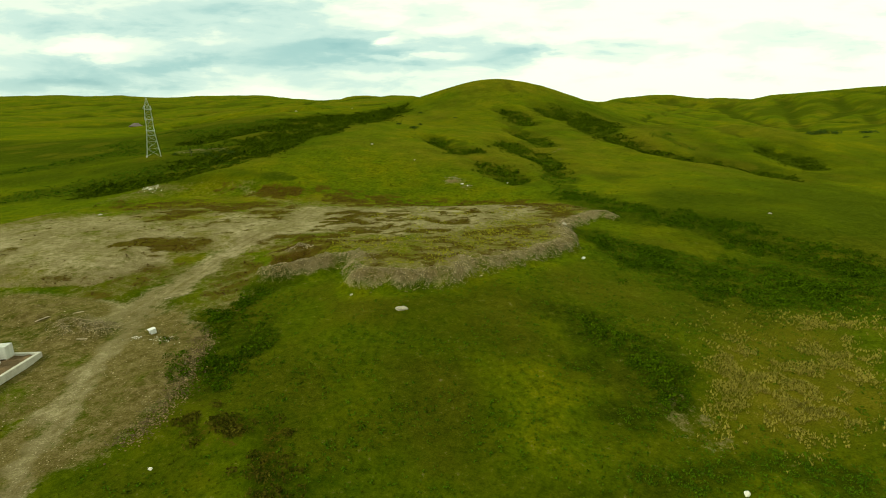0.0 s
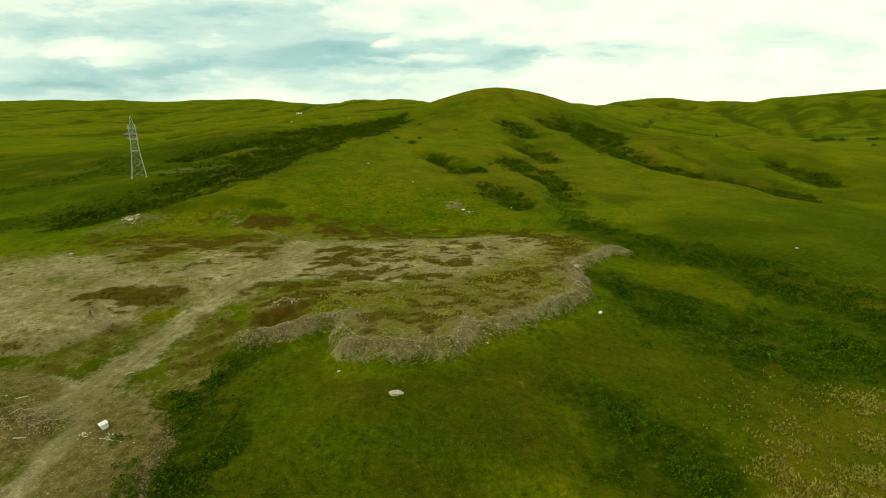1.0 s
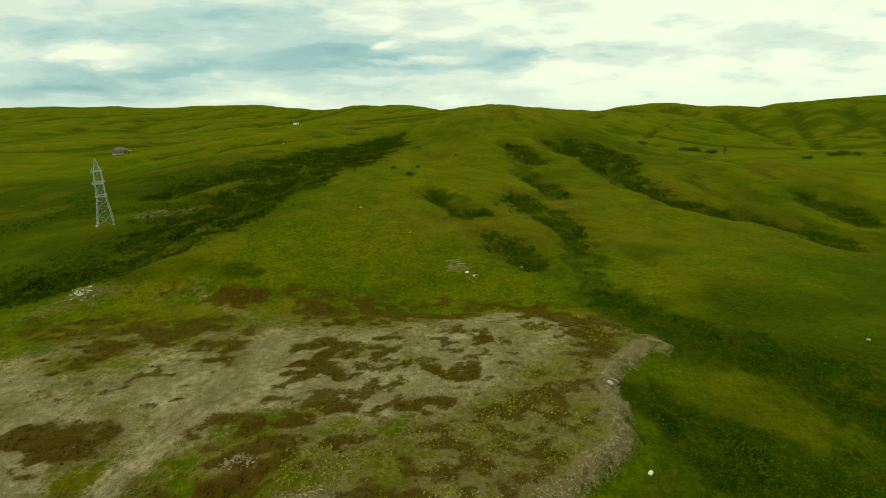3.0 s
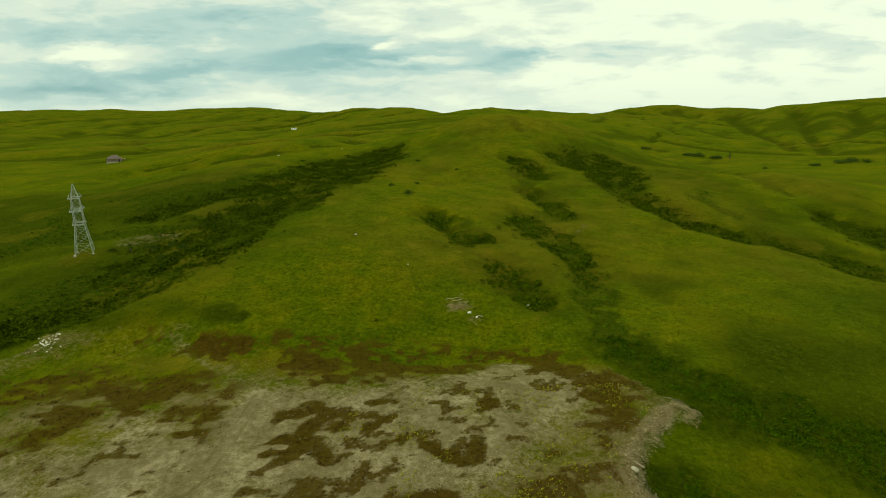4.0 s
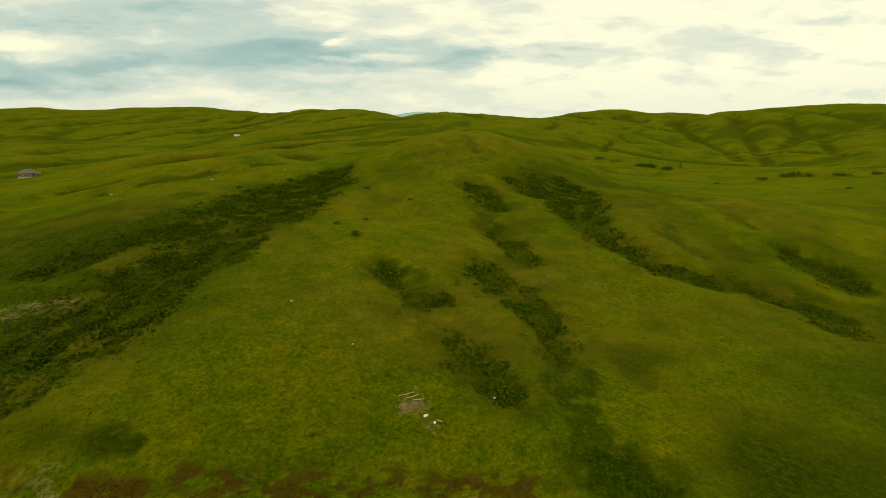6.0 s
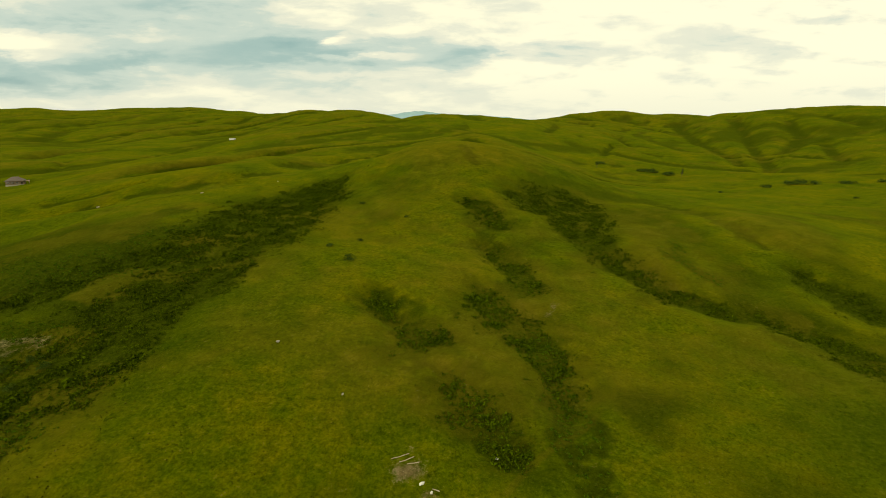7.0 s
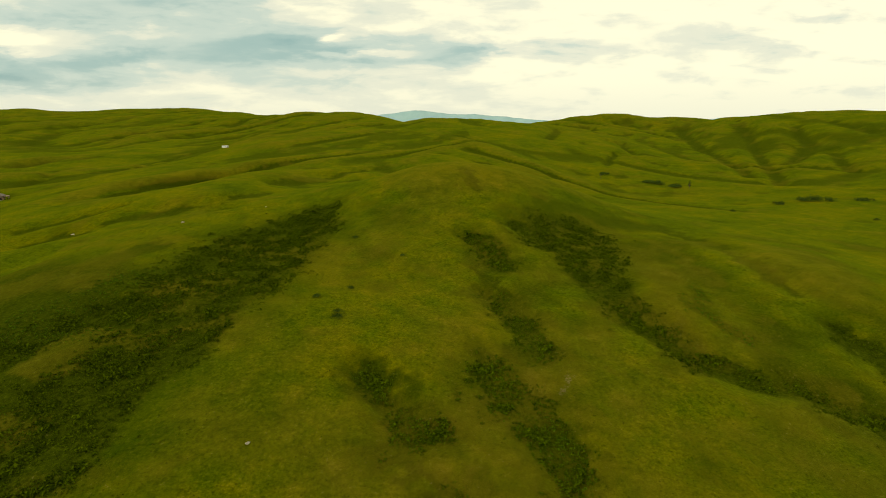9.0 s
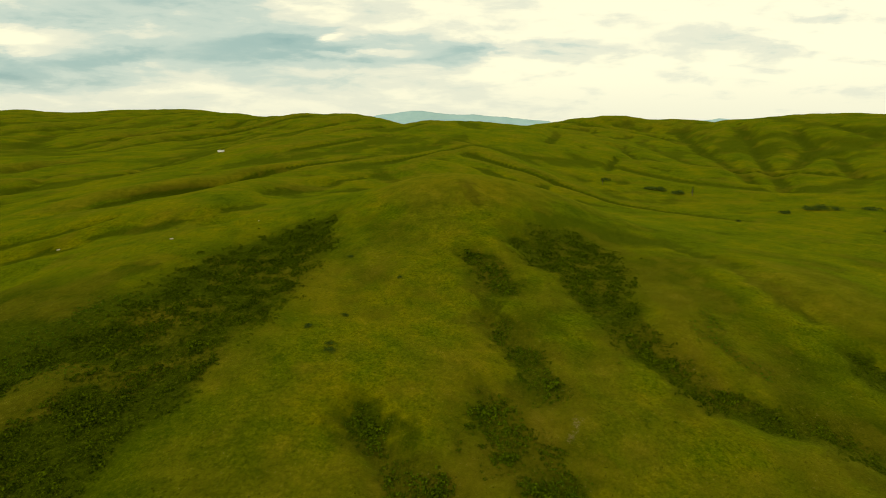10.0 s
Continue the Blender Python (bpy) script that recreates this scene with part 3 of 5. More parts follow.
    straw = np.maximum(straw, (0.42 + 0.25 * n3 + 0.12 * n1) * smooth(150, 185, y) * smooth(400, 300, y) * smooth(-62, -40, x) * smooth(150, 110, x))
    lush_shade = np.zeros(np.shape(x))
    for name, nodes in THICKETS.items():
        lush_shade = np.maximum(lush_shade, (0.84 if name in LOW_GROWTH else 1.0) * chain(x + 2 * n2 + 2 * n1, y + 2 * n1, [(a, b, w * 1.25 + 1) for a, b, w in nodes], 0.6))
        lush_shade = np.maximum(lush_shade, 0.66 * chain(x + 4 * n2 + 4 * n1, y + 4 * n1, [(a, b, w * 1.7 + 4) for a, b, w in nodes], 0.9))
    for nodes in LUSH_SHADE.values():
        lush_shade = np.maximum(lush_shade, 0.74 * chain(x + 3 * n2 + 3 * n1, y + 3 * n1, nodes, 0.8))
    # traced dark bands: gully growth and slope shade together, put into the colour
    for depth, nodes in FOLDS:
        lush_shade = np.maximum(lush_shade, 0.85 * chain(x + 3 * n2 + 4 * n1, y + 6 * n1, [(a, b, w * 1.15) for a, b, w in nodes], 0.7))
    # the slope below the pad is darker and greener
    lush_shade = np.maximum(lush_shade, (0.56 + 0.36 * n3 + 0.16 * n1) * (1 - smooth(88, 118, y)) * (1 - smooth(-6, 0, d)))
    lush_shade = np.maximum(lush_shade, 0.45 * wedge)
    straw = np.maximum(straw, 0.5 * wedge)
    lush_shade = np.maximum(lush_shade, (0.16 + 0.22 * n3) * smooth(380, 520, y))
    lush_shade = np.maximum(lush_shade, (0.84 + 0.35 * n3) * smooth(-58, -84, x) * smooth(140, 160, y) * smooth(360, 280, y))
    lush_shade = np.maximum(lush_shade, (0.42 + 0.3 * n3) * smooth(45, 95, x) * smooth(420, 330, y))
    lush_shade = np.maximum(lush_shade, (0.62 + 0.3 * n3) * smooth(40, 62, x) * smooth(215, 150, y))
    lush_shade = np.maximum(lush_shade, (0.68 + 0.3 * n3) * chain(x + 3 * n2, y + 3 * n1, [(-96, 150, 13), (-80, 150, 10), (-62, 151, 7), (-50, 147, 5)], 0.8))
    # damp hollows stay green, crests dry out; relief shading is put into this colour too
    lush_shade = np.maximum(lush_shade, 0.72 * smooth(0.0, 1.0, hollow + 0.22 * n3) * smooth(138, 165, y))
    lush_shade = np.maximum(lush_shade, 0.55 * smooth(0.14, 0.34, slope + 0.06 * n3) * smooth(138, 165, y) * smooth(0.5, -0.2, -hollow))
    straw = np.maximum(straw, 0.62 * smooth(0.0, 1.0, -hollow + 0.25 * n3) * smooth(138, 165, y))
    # creases of the far ranges: darker growth, with their shade put into the colour
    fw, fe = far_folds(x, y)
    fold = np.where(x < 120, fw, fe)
    lush_shade = np.maximum(lush_shade, 0.62 * smooth(0.20, 0.04, fold + 0.08 * n3) * smooth(420, 560, y))
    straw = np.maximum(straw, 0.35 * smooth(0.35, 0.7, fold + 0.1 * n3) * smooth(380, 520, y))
    track = line_distance(x + 0.3 * n1, y, [(a, b) for a, b, w in ROAD])
    rut = np.exp(-((track - 0.95) / 0.4) ** 2)
    loam = np.maximum.reduce([0.45 * rut, 0.6 * bank, 0.6 * wedge, 0.95 * yard * smooth(-1.0, 0.0, -n1 + 0.3 * n2), 0.6 * scars, 0.9 * chain(x + n2, y + n1, [(-44, 40, 4), (-41, 35, 3)], 0.6), 0.9 * chain(x + n2, y + n1, [(-62, 62, 6), (-55, 63, 5), (-49, 64, 3)], 0.6), 0.8 * chain(x + n2, y + n1, [(-29, 42, 2), (-31, 50, 3), (-32, 58, 2.5)], 0.7), 0.55 * on_pad * (1 - gravel) * (1 - west), 0.8 * chain(x, y, [(-27, 78, 6), (-20, 79, 5)], 0.6), 0.6 * weeds])
    loam = np.maximum(loam * (1 - 0.8 * road), 0.6 * rut * road)
    return dirt, weeds, straw, lush_shade, loam


# ---- materials ----
def material(name, rough=0.9):
    m = bpy.data.materials.new(name)
    m.use_nodes = True
    t = m.node_tree
    b = t.nodes["Principled BSDF"]
    b.inputs["Roughness"].default_value = rough
    b.inputs["Specular IOR Level"].default_value = 0.0
    return m, t, b


def bump(tree, bsdf, h, strength, distance):
    n = node(tree, "ShaderNodeBump", sockets={"Height": h, "Strength": strength, "Distance": distance})
    tree.links.new(n.outputs[0], bsdf.inputs["Normal"])


def speckled(name, a, b, scale=3.0, rough=0.9, bump_m=0.01, metal=0.0, island=False):
    """A plain surface: two tones at two scales, with fine relief."""
    m, t, s = material(name, rough)
    pos = t.nodes.new("ShaderNodeTexCoord").outputs["Object"]
    big = noise_tex(t, pos, scale, 5.0, 0.6)
    small = noise_tex(t, pos, scale * 9, 4.0, 0.6)
    f = maths(t, "MULTIPLY_ADD", small, 0.5, maths(t, "MULTIPLY", big, 0.7))
    col = ramp(t, f, [(0.4, a), (0.78, b)])
    if island:
        r = t.nodes.new("ShaderNodeNewGeometry").outputs["Random Per Island"]
        k = maths(t, "MULTIPLY_ADD", maths(t, "POWER", r, 2.5), 1.0, 0.62)
        col = node(t, "ShaderNodeVectorMath", op="SCALE", sockets={0: col, 3: k}).outputs[0]
    t.links.new(col, s.inputs["Base Color"])
    s.inputs["Specular IOR Level"].default_value = 0.0 if island else 0.2
    s.inputs["Metallic"].default_value = metal
    bump(t, s, small, 0.4, bump_m)
    return m


def ground_material():
    m, t, s = material("hill_ground", 0.95)
    pos = t.nodes.new("ShaderNodeTexCoord").outputs["Object"]
    at = t.nodes.new("ShaderNodeAttribute")
    at.attribute_name = "cover"
    rgb = node(t, "ShaderNodeSeparateColor", sockets={0: at.outputs["Color"]})
    dirt, weeds, straw, lush_shade = rgb.outputs[0], rgb.outputs[1], rgb.outputs[2], at.outputs["Alpha"]
    n40 = noise_tex(t, pos, 0.022, 5.0, 0.6)
    n8 = noise_tex(t, pos, 0.13, 5.0, 0.65)
    n1 = noise_tex(t, pos, 0.9, 5.0, 0.65)
    n01 = noise_tex(t, pos, 5.5, 4.0, 0.7)
    n3 = noise_tex(t, pos, 0.33, 5.0, 0.62)
    n05 = noise_tex(t, pos, 2.1, 4.0, 0.65)
    la = t.nodes.new("ShaderNodeAttribute")
    la.attribute_name = "loam"
    sward = maths(t, "MULTIPLY_ADD", n8, 0.42, maths(t, "MULTIPLY_ADD", n1, 0.20, maths(t, "MULTIPLY", n40, 0.63)))
    grass = ramp(t, sward, [(0.46, GRASS[0]), (0.60, GRASS[1]), (0.76, GRASS[2])])
    tuft = ramp(t, maths(t, "MULTIPLY_ADD", n01, 0.22, maths(t, "MULTIPLY_ADD", n05, 0.30, maths(t, "MULTIPLY_ADD", n3, 0.20, maths(t, "MULTIPLY", n1, 0.32)))), [(0.38, (0.28, 0.31, 0.28)), (0.52, (0.90, 0.92, 0.90)), (0.66, (1.6, 1.52, 1.3))])

    def ragged(a, k):
        return maths(t, "MULTIPLY_ADD", maths(t, "SUBTRACT", maths(t, "MULTIPLY_ADD", n1, 0.35, maths(t, "MULTIPLY_ADD", n05, 0.35, maths(t, "MULTIPLY", n01, 0.3))), 0.5), k * 2, a)

    def edged(a, k=0.55):
        return maths(t, "MULTIPLY_ADD", maths(t, "SUBTRACT", maths(t, "MULTIPLY_ADD", n3, 0.45, maths(t, "MULTIPLY_ADD", n1, 0.35, maths(t, "MULTIPLY", n01, 0.2))), 0.5), k * 2, a)

    dark = ramp(t, maths(t, "MULTIPLY_ADD", n01, 0.5, maths(t, "MULTIPLY", n1, 0.5)), [(0.35, LUSH_SHADE_TONE[0]), (0.68, LUSH_SHADE_TONE[1])])
    col = mix(t, ramp(t, edged(lush_shade, 0.6), [(0.3, (0, 0, 0)), (0.7, (1, 1, 1))]), grass, dark)
    # fullest growth goes near-black: shade beneath and between shrubs, put into the colour
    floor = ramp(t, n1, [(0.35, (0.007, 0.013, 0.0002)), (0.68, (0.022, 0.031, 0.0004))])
    col = mix(t, ramp(t, edged(lush_shade, 0.5), [(0.72, (0, 0, 0)), (0.98, (1, 1, 1))]), col, floor)
    col = mix(t, 1.0, col, tuft, "MULTIPLY")
    dry = ramp(t, maths(t, "MULTIPLY_ADD", n01, 0.6, maths(t, "MULTIPLY", n8, 0.4)), [(0.36, (0.036, 0.035, 0.002)), (0.52, (0.079, 0.063, 0.003)), (0.70, (0.160, 0.116, 0.014))])
    col = mix(t, ramp(t, edged(straw, 0.4), [(0.15, (0, 0, 0)), (1.0, (0.85, 0.85, 0.85))]), col, dry)
    stones = t.nodes.new("ShaderNodeTexVoronoi")
    t.links.new(pos, stones.inputs["Vector"])
    stones.inputs["Scale"].default_value = 3.2
    pebble = ramp(t, stones.outputs["Distance"], [(0.14, (1, 1, 1)), (0.24, (0, 0, 0))])
    chance = node(t, "ShaderNodeSeparateColor", sockets={0: stones.outputs["Color"]}).outputs[0]
    pebble = maths(t, "MULTIPLY", pebble, ramp(t, chance, [(0.66, (0, 0, 0)), (0.72, (1, 1, 1))]))
    earth = ramp(t, maths(t, "MULTIPLY_ADD", n01, 0.4, maths(t, "MULTIPLY_ADD", n8, 0.4, maths(t, "MULTIPLY", n1, 0.35))), [(0.42, EARTH[0]), (0.58, EARTH[1]), (0.74, EARTH[2])])
    brown = ramp(t, maths(t, "MULTIPLY_ADD", n01, 0.5, maths(t, "MULTIPLY", n1, 0.5)), [(0.38, (0.040, 0.027, 0.008)), (0.52, (0.085, 0.062, 0.022)), (0.68, (0.17, 0.135, 0.062))])
    earth = mix(t, ramp(t, edged(la.outputs["Fac"], 0.7), [(0.3, (0, 0, 0)), (0.7, (1, 1, 1))]), earth, brown)
    earth = mix(t, maths(t, "MULTIPLY", pebble, 0.6), earth, (0.34, 0.29, 0.19))
    col = mix(t, ramp(t, ragged(dirt, 1.5), [(0.25, (0, 0, 0)), (0.75, (1, 1, 1))]), col, earth)
    rust = ramp(t, maths(t, "MULTIPLY_ADD", n01, 0.6, maths(t, "MULTIPLY", n1, 0.4)), [(0.36, WEED[0]), (0.54, WEED[1]), (0.68, WEED[2])])
    col = mix(t, ramp(t, ragged(weeds, 1.7), [(0.30, (0, 0, 0)), (0.70, (0.95, 0.95, 0.95))]), col, rust)
    t.links.new(col, s.inputs["Base Color"])
    relief = maths(t, "ADD", maths(t, "MULTIPLY", n1, 0.5), maths(t, "MULTIPLY_ADD", n01, 0.35, maths(t, "MULTIPLY", pebble, 0.15)))
    s.inputs["Sheen Weight"].default_value = 0.12
    s.inputs["Sheen Roughness"].default_value = 0.55
    s.inputs["Sheen Tint"].default_value = (0.42, 0.54, 0.03, 1)
    bump(t, s, relief, 0.8, 0.32)
    return m


# tones of sward, lusher growth with painted shade, gravelly earth and sorrel
GRASS = [(0.0174, 0.0348, 0.0003), (0.0444, 0.0600, 0.0005), (0.0870, 0.0809, 0.0007)]
LUSH_SHADE_TONE = [(0.0088, 0.0168, 0.0002), (0.0288, 0.0376, 0.0004)]
EARTH = [(0.070, 0.052, 0.021), (0.140, 0.111, 0.056), (0.300, 0.258, 0.152)]
WEED = [(0.0177, 0.0088, 0.0008), (0.0408, 0.0224, 0.0027), (0.0748, 0.0462, 0.0082)]


def leafy(name, a, b):
    m, t, s = material(name, 0.7)
    r = t.nodes.new("ShaderNodeNewGeometry").outputs["Random Per Island"]
    pos = t.nodes.new("ShaderNodeTexCoord").outputs["Object"]
    f = maths(t, "MULTIPLY_ADD", noise_tex(t, pos, 0.12, 3.0), 0.35, maths(t, "MULTIPLY_ADD", noise_tex(t, pos, 0.75, 3.0), 0.6, maths(t, "MULTIPLY", r, 0.32)))
    t.links.new(ramp(t, f, [(0.36, a), (0.86, b)]), s.inputs["Base Color"])
    return m


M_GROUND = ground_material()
M_SHRUB = leafy("shrub_leaves", (0.005, 0.013, 0.0002), (0.057, 0.085, 0.0013))
M_LOW = leafy("low_shrub_leaves", (0.006, 0.016, 0.0003), (0.060, 0.094, 0.0015))
M_FRESH = leafy("fresh_herb_leaves", (0.008, 0.022, 0.0004), (0.056, 0.098, 0.0016))
M_LEAF = leafy("fresh_shrub_leaves", (0.004, 0.012, 0.0002), (0.050, 0.092, 0.0014))


# ---- meshes ----
def mesh_from(name, verts, faces, mat, attr=None):
    """A mesh from arrays of vertices and of equal-sided faces."""
    me = bpy.data.meshes.new(name)
    verts, faces = np.asarray(verts, np.float32), np.asarray(faces, np.int32)
    n, k = faces.shape
    me.vertices.add(len(verts))
    me.vertices.foreach_set("co", verts.ravel())
    me.loops.add(n * k)
    me.loops.foreach_set("vertex_index", faces.ravel())
    me.polygons.add(n)
    me.polygons.foreach_set("loop_start", np.arange(0, n * k, k, dtype=np.int32))
    me.polygons.foreach_set("use_smooth", np.zeros(n, bool))
    me.update(calc_edges=True)
    me.validate()
    me.materials.append(mat)
    return me


gx = spread([(-4300, 160), (-1500, 45), (-700, 12), (-250, 4), (-100, 0.55), (75, 0.55), (190, 3.0), (700, 11), (1500, 45), (4300, 160)])
gy = spread([(-1500, 120), (-200, 25), (10, 1.2), (28, 0.55), (140, 0.6), (230, 1.1), (420, 2.6), (1000, 9), (1700, 14), (2600, 60), (4300, 160)])
GX, GY = np.meshgrid(gx, gy)
fx, fy = GX.ravel(), GY.ravel()
fz = ground(fx, fy)
nx, ny = len(gx), len(gy)
idx = np.arange(nx * ny).reshape(ny, nx)
quads = np.stack([idx[:-1, :-1], idx[:-1, 1:], idx[1:, 1:], idx[1:, :-1]], -1).reshape(-1, 4)
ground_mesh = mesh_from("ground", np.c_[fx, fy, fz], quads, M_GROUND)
ground_mesh.polygons.foreach_set("use_smooth", np.ones(len(quads), bool))
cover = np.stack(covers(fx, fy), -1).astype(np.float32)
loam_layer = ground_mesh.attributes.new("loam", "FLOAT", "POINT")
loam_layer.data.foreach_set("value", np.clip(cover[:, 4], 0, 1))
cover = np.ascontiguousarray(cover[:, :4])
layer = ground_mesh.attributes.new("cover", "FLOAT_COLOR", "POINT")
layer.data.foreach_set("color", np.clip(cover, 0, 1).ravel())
ground_ob = tagged(new("ground", ground_mesh), "rolling green grass hills with a levelled gravel pad and dirt track", "ground", kind="structure")


def leaf_cards(centres, radii, heights, per, size, seed):
    """Domes of small leaf cards, one dome for each centre."""
    r = np.random.default_rng(seed)
    n = len(centres)
    az, el = r.uniform(0, 2 * np.pi, (n, per)), np.arcsin(r.uniform(0.0, 1.0, (n, per)))
    shell = r.uniform(0.65, 1.08, (n, per))
    d = np.stack([np.cos(az) * np.cos(el), np.sin(az) * np.cos(el), np.sin(el)], -1)
    p = centres[:, None, :] + d * shell[..., None] * np.stack([radii, radii, heights], -1)[:, None, :]
    nrm = d + r.normal(0, 0.45, d.shape)
    nrm /= np.linalg.norm(nrm, axis=-1, keepdims=True)
    a = np.cross(nrm, r.normal(0, 1, d.shape))
    a /= np.linalg.norm(a, axis=-1, keepdims=True) + 1e-9
    b = np.cross(nrm, a)
    s = (size * radii)[:, None, None] * r.uniform(0.6, 1.3, (n, per, 1))
    v = np.stack([p - a * s * 0.9, p - b * s * 0.55 + nrm * s * 0.15, p + a * s, p + b * s * 0.55 + nrm * s * 0.1], 2)
    verts = v.reshape(-1, 3)
    return verts, np.arange(len(verts)).reshape(-1, 4)


def scatter(nodes, spacing, seed, edge=0.25):
    """Ground points spread through a chain of nodes, thinner at its edge."""
    r = np.random.default_rng(seed)
    arr = np.array(nodes, float)
    w = arr[:, 2].max() + 3
    x0, x1, y0, y1 = arr[:, 0].min() - w, arr[:, 0].max() + w, arr[:, 1].min() - w, arr[:, 1].max() + w
    n = int((x1 - x0) * (y1 - y0) / spacing ** 2)
    x, y = r.uniform(x0, x1, n), r.uniform(y0, y1, n)
    n2, n1 = fbm(x / 3.2, y / 3.2, 4, 61), fbm(x / 9, y / 9, 4, 51)
    m = chain(x + 2.2 * n2 + 2.5 * n1, y + 2.5 * n1, nodes, 0.8)
    keep = m + 0.22 * n2 > edge + 0.28 + 0.28 * r.uniform(0, 1, n)
    return x[keep], y[keep], r


for k, (name, nodes) in enumerate(THICKETS.items()):
    close = name in ("pad_thicket", "east_bank", "bank_foot", "herb_patch")
    x, y, r = scatter([(a, b, w * 1.1) for a, b, w in nodes], 0.70 if close else 0.95, 100 + k, -0.06)
    tall = np.clip(0.75 + 0.5 * fbm(x / 5, y / 5, 3, 88), 0.35, 1.3) * (0.6 + 0.4 * chain(x, y, nodes, 0.6))
    low_one = name in LOW_GROWTH
    rad = (0.68 if name == "herb_patch" else 0.85 if close else 0.95 if low_one else 1.05) * r.uniform(0.55, 1.1, len(x)) * tall * np.where(r.uniform(0, 1, len(x)) > 0.93, 1.5, 1)
    c = np.c_[x, y, ground(x, y) - 0.15]
    v, f = leaf_cards(c, rad, rad * r.uniform(0.8, 1.3, len(x)), 44 if close else 26, 0.20 if close else 0.30, 200 + k)
    tagged(new("shrub_thicket", mesh_from("shrub_thicket", v, f, M_FRESH if name == "herb_patch" else M_LEAF if close else M_LOW if low_one else M_SHRUB)), "low leafy green shrubs along a grassy gully" if low_one else "dense dark green shrubs filling a grassy hollow", "shrubs", kind="stuff")

# ---- low growth and stones ----
M_TUFT = leafy("grass_blades", (0.014, 0.026, 0.0006), (0.088, 0.086, 0.002))
M_STRAW = leafy("dry_grass", (0.055, 0.058, 0.005), (0.33, 0.28, 0.045))
M_WEED = leafy("sorrel", (0.026, 0.016, 0.003), (0.090, 0.054, 0.012))
M_SCRUB = leafy("brown_scrub", (0.012, 0.013, 0.001), (0.070, 0.062, 0.006))
M_YELLOW = leafy("yellow_weed", (0.07, 0.095, 0.006), (0.30, 0.27, 0.015))
M_HERB = leafy("broad_herbs", (0.016, 0.042, 0.001), (0.060, 0.108, 0.003))
M_STONE = speckled("rubble_stone", (0.115, 0.090, 0.040), (0.32, 0.265, 0.15), 2.0, 0.9, 0.02, island=True)

M_CLOD = speckled("earth_clod", (0.060, 0.042, 0.016), (0.17, 0.125, 0.060), 2.0, 0.95, 0.02, island=True)


def blades(x, y, tall, wide, per, seed):
    """Tufts of pointed blades, splayed from the ground."""
    r = np.random.default_rng(seed)
    n = len(x)
    az = r.uniform(0, 2 * np.pi, (n, per))
    lean = r.uniform(0.15, 0.75, (n, per))
    base = np.stack([x, y, ground(x, y) - 0.04], -1)[:, None, :]
    t, w = tall[:, None] * r.uniform(0.6, 1.2, (n, per)), wide[:, None] * r.uniform(0.6, 1.3, (n, per))
    out = np.stack([np.cos(az), np.sin(az), np.zeros((n, per))], -1)
    side = np.stack([-np.sin(az), np.cos(az), np.zeros((n, per))], -1)
    tip = base + out * (t * lean)[..., None] + np.array([0, 0, 1.0]) * t[..., None]
    foot = base + out * (0.1 * wide)[:, None, None]
    v = np.stack([foot - side * w[..., None] * 0.5, foot + side * w[..., None] * 0.5, tip], 2).reshape(-1, 3)
    return v, np.arange(len(v)).reshape(-1, 3)


def sample(x0, x1, y0, y1, n, seed):
    r = np.random.default_rng(seed)
    x, y = r.uniform(x0, x1, n), r.uniform(y0, y1, n)
    return x, y, np.stack(covers(x, y), -1), r


def stuff(name, v, f, mat, label, category):
    return tagged(new(name, mesh_from(name, v, f, mat)), label, category, kind="stuff")


x, y, c, r = sample(-60, 85, 22, 140, 70000, 301)
keep = r.uniform(0, 1, len(x)) > c[:, 0] * 1.25 + 0.9 * c[:, 1] + 0.5 * c[:, 3]
keep &= r.uniform(0, 1, len(x)) < 0.55 + 0.5 * fbm(x / 4, y / 4, 3, 81)
x, y = x[keep], y[keep]
v, f = blades(x, y, r.uniform(0.05, 0.18, len(x)), r.uniform(0.06, 0.16, len(x)), 4, 302)
stuff("grass_tufts", v, f, M_TUFT, "short green grass tufts on the slope below the pad", "grass")

x, y, c, r = sample(-34, 85, 22, 92, 30000, 311)
keep = (r.uniform(0, 1, len(x)) > c[:, 0] * 1.6 + c[:, 1] + 0.4 * c[:, 2]) & (pad_depth(x, y) < -1.5)
keep &= r.uniform(0, 1, len(x)) < 0.35 + 0.7 * fbm(x / 6, y / 6, 3, 85)
x, y = x[keep], y[keep]
rad = r.uniform(0.10, 0.30, len(x))
v, f = leaf_cards(np.c_[x, y, ground(x, y) - 0.03], rad, rad * 0.8, 9, 0.42, 312)
stuff("meadow_herbs", v, f, M_HERB, "dark green leafy herbs among the meadow grass", "plants")

x, y, c, r = sample(-150, 190, 135, 400, 60000, 303)
keep = r.uniform(0, 1, len(x)) > c[:, 0] + 0.6 * c[:, 3]
keep &= r.uniform(0, 1, len(x)) < 0.45 + 0.6 * fbm(x / 8, y / 8, 3, 82)
x, y = x[keep], y[keep]
v, f = blades(x, y, r.uniform(0.1, 0.28, len(x)), r.uniform(0.15, 0.4, len(x)), 4, 304)
stuff("hill_grass", v, f, M_TUFT, "grazed yellow-green grass clumps on the hillside", "grass")

x, y, c, r = sample(8, 85, 34, 80, 90000, 305)
keep = r.uniform(0, 1, len(x)) < 1.3 * c[:, 2] * smooth(-0.35, 0.4, fbm(x / 1.8, y / 1.8, 3, 84)) * chain(x, y, MEADOW, 0.6) * (1 - 0.9 * smooth(0.55, 0.8, c[:, 3]))
x, y = x[keep], y[keep]
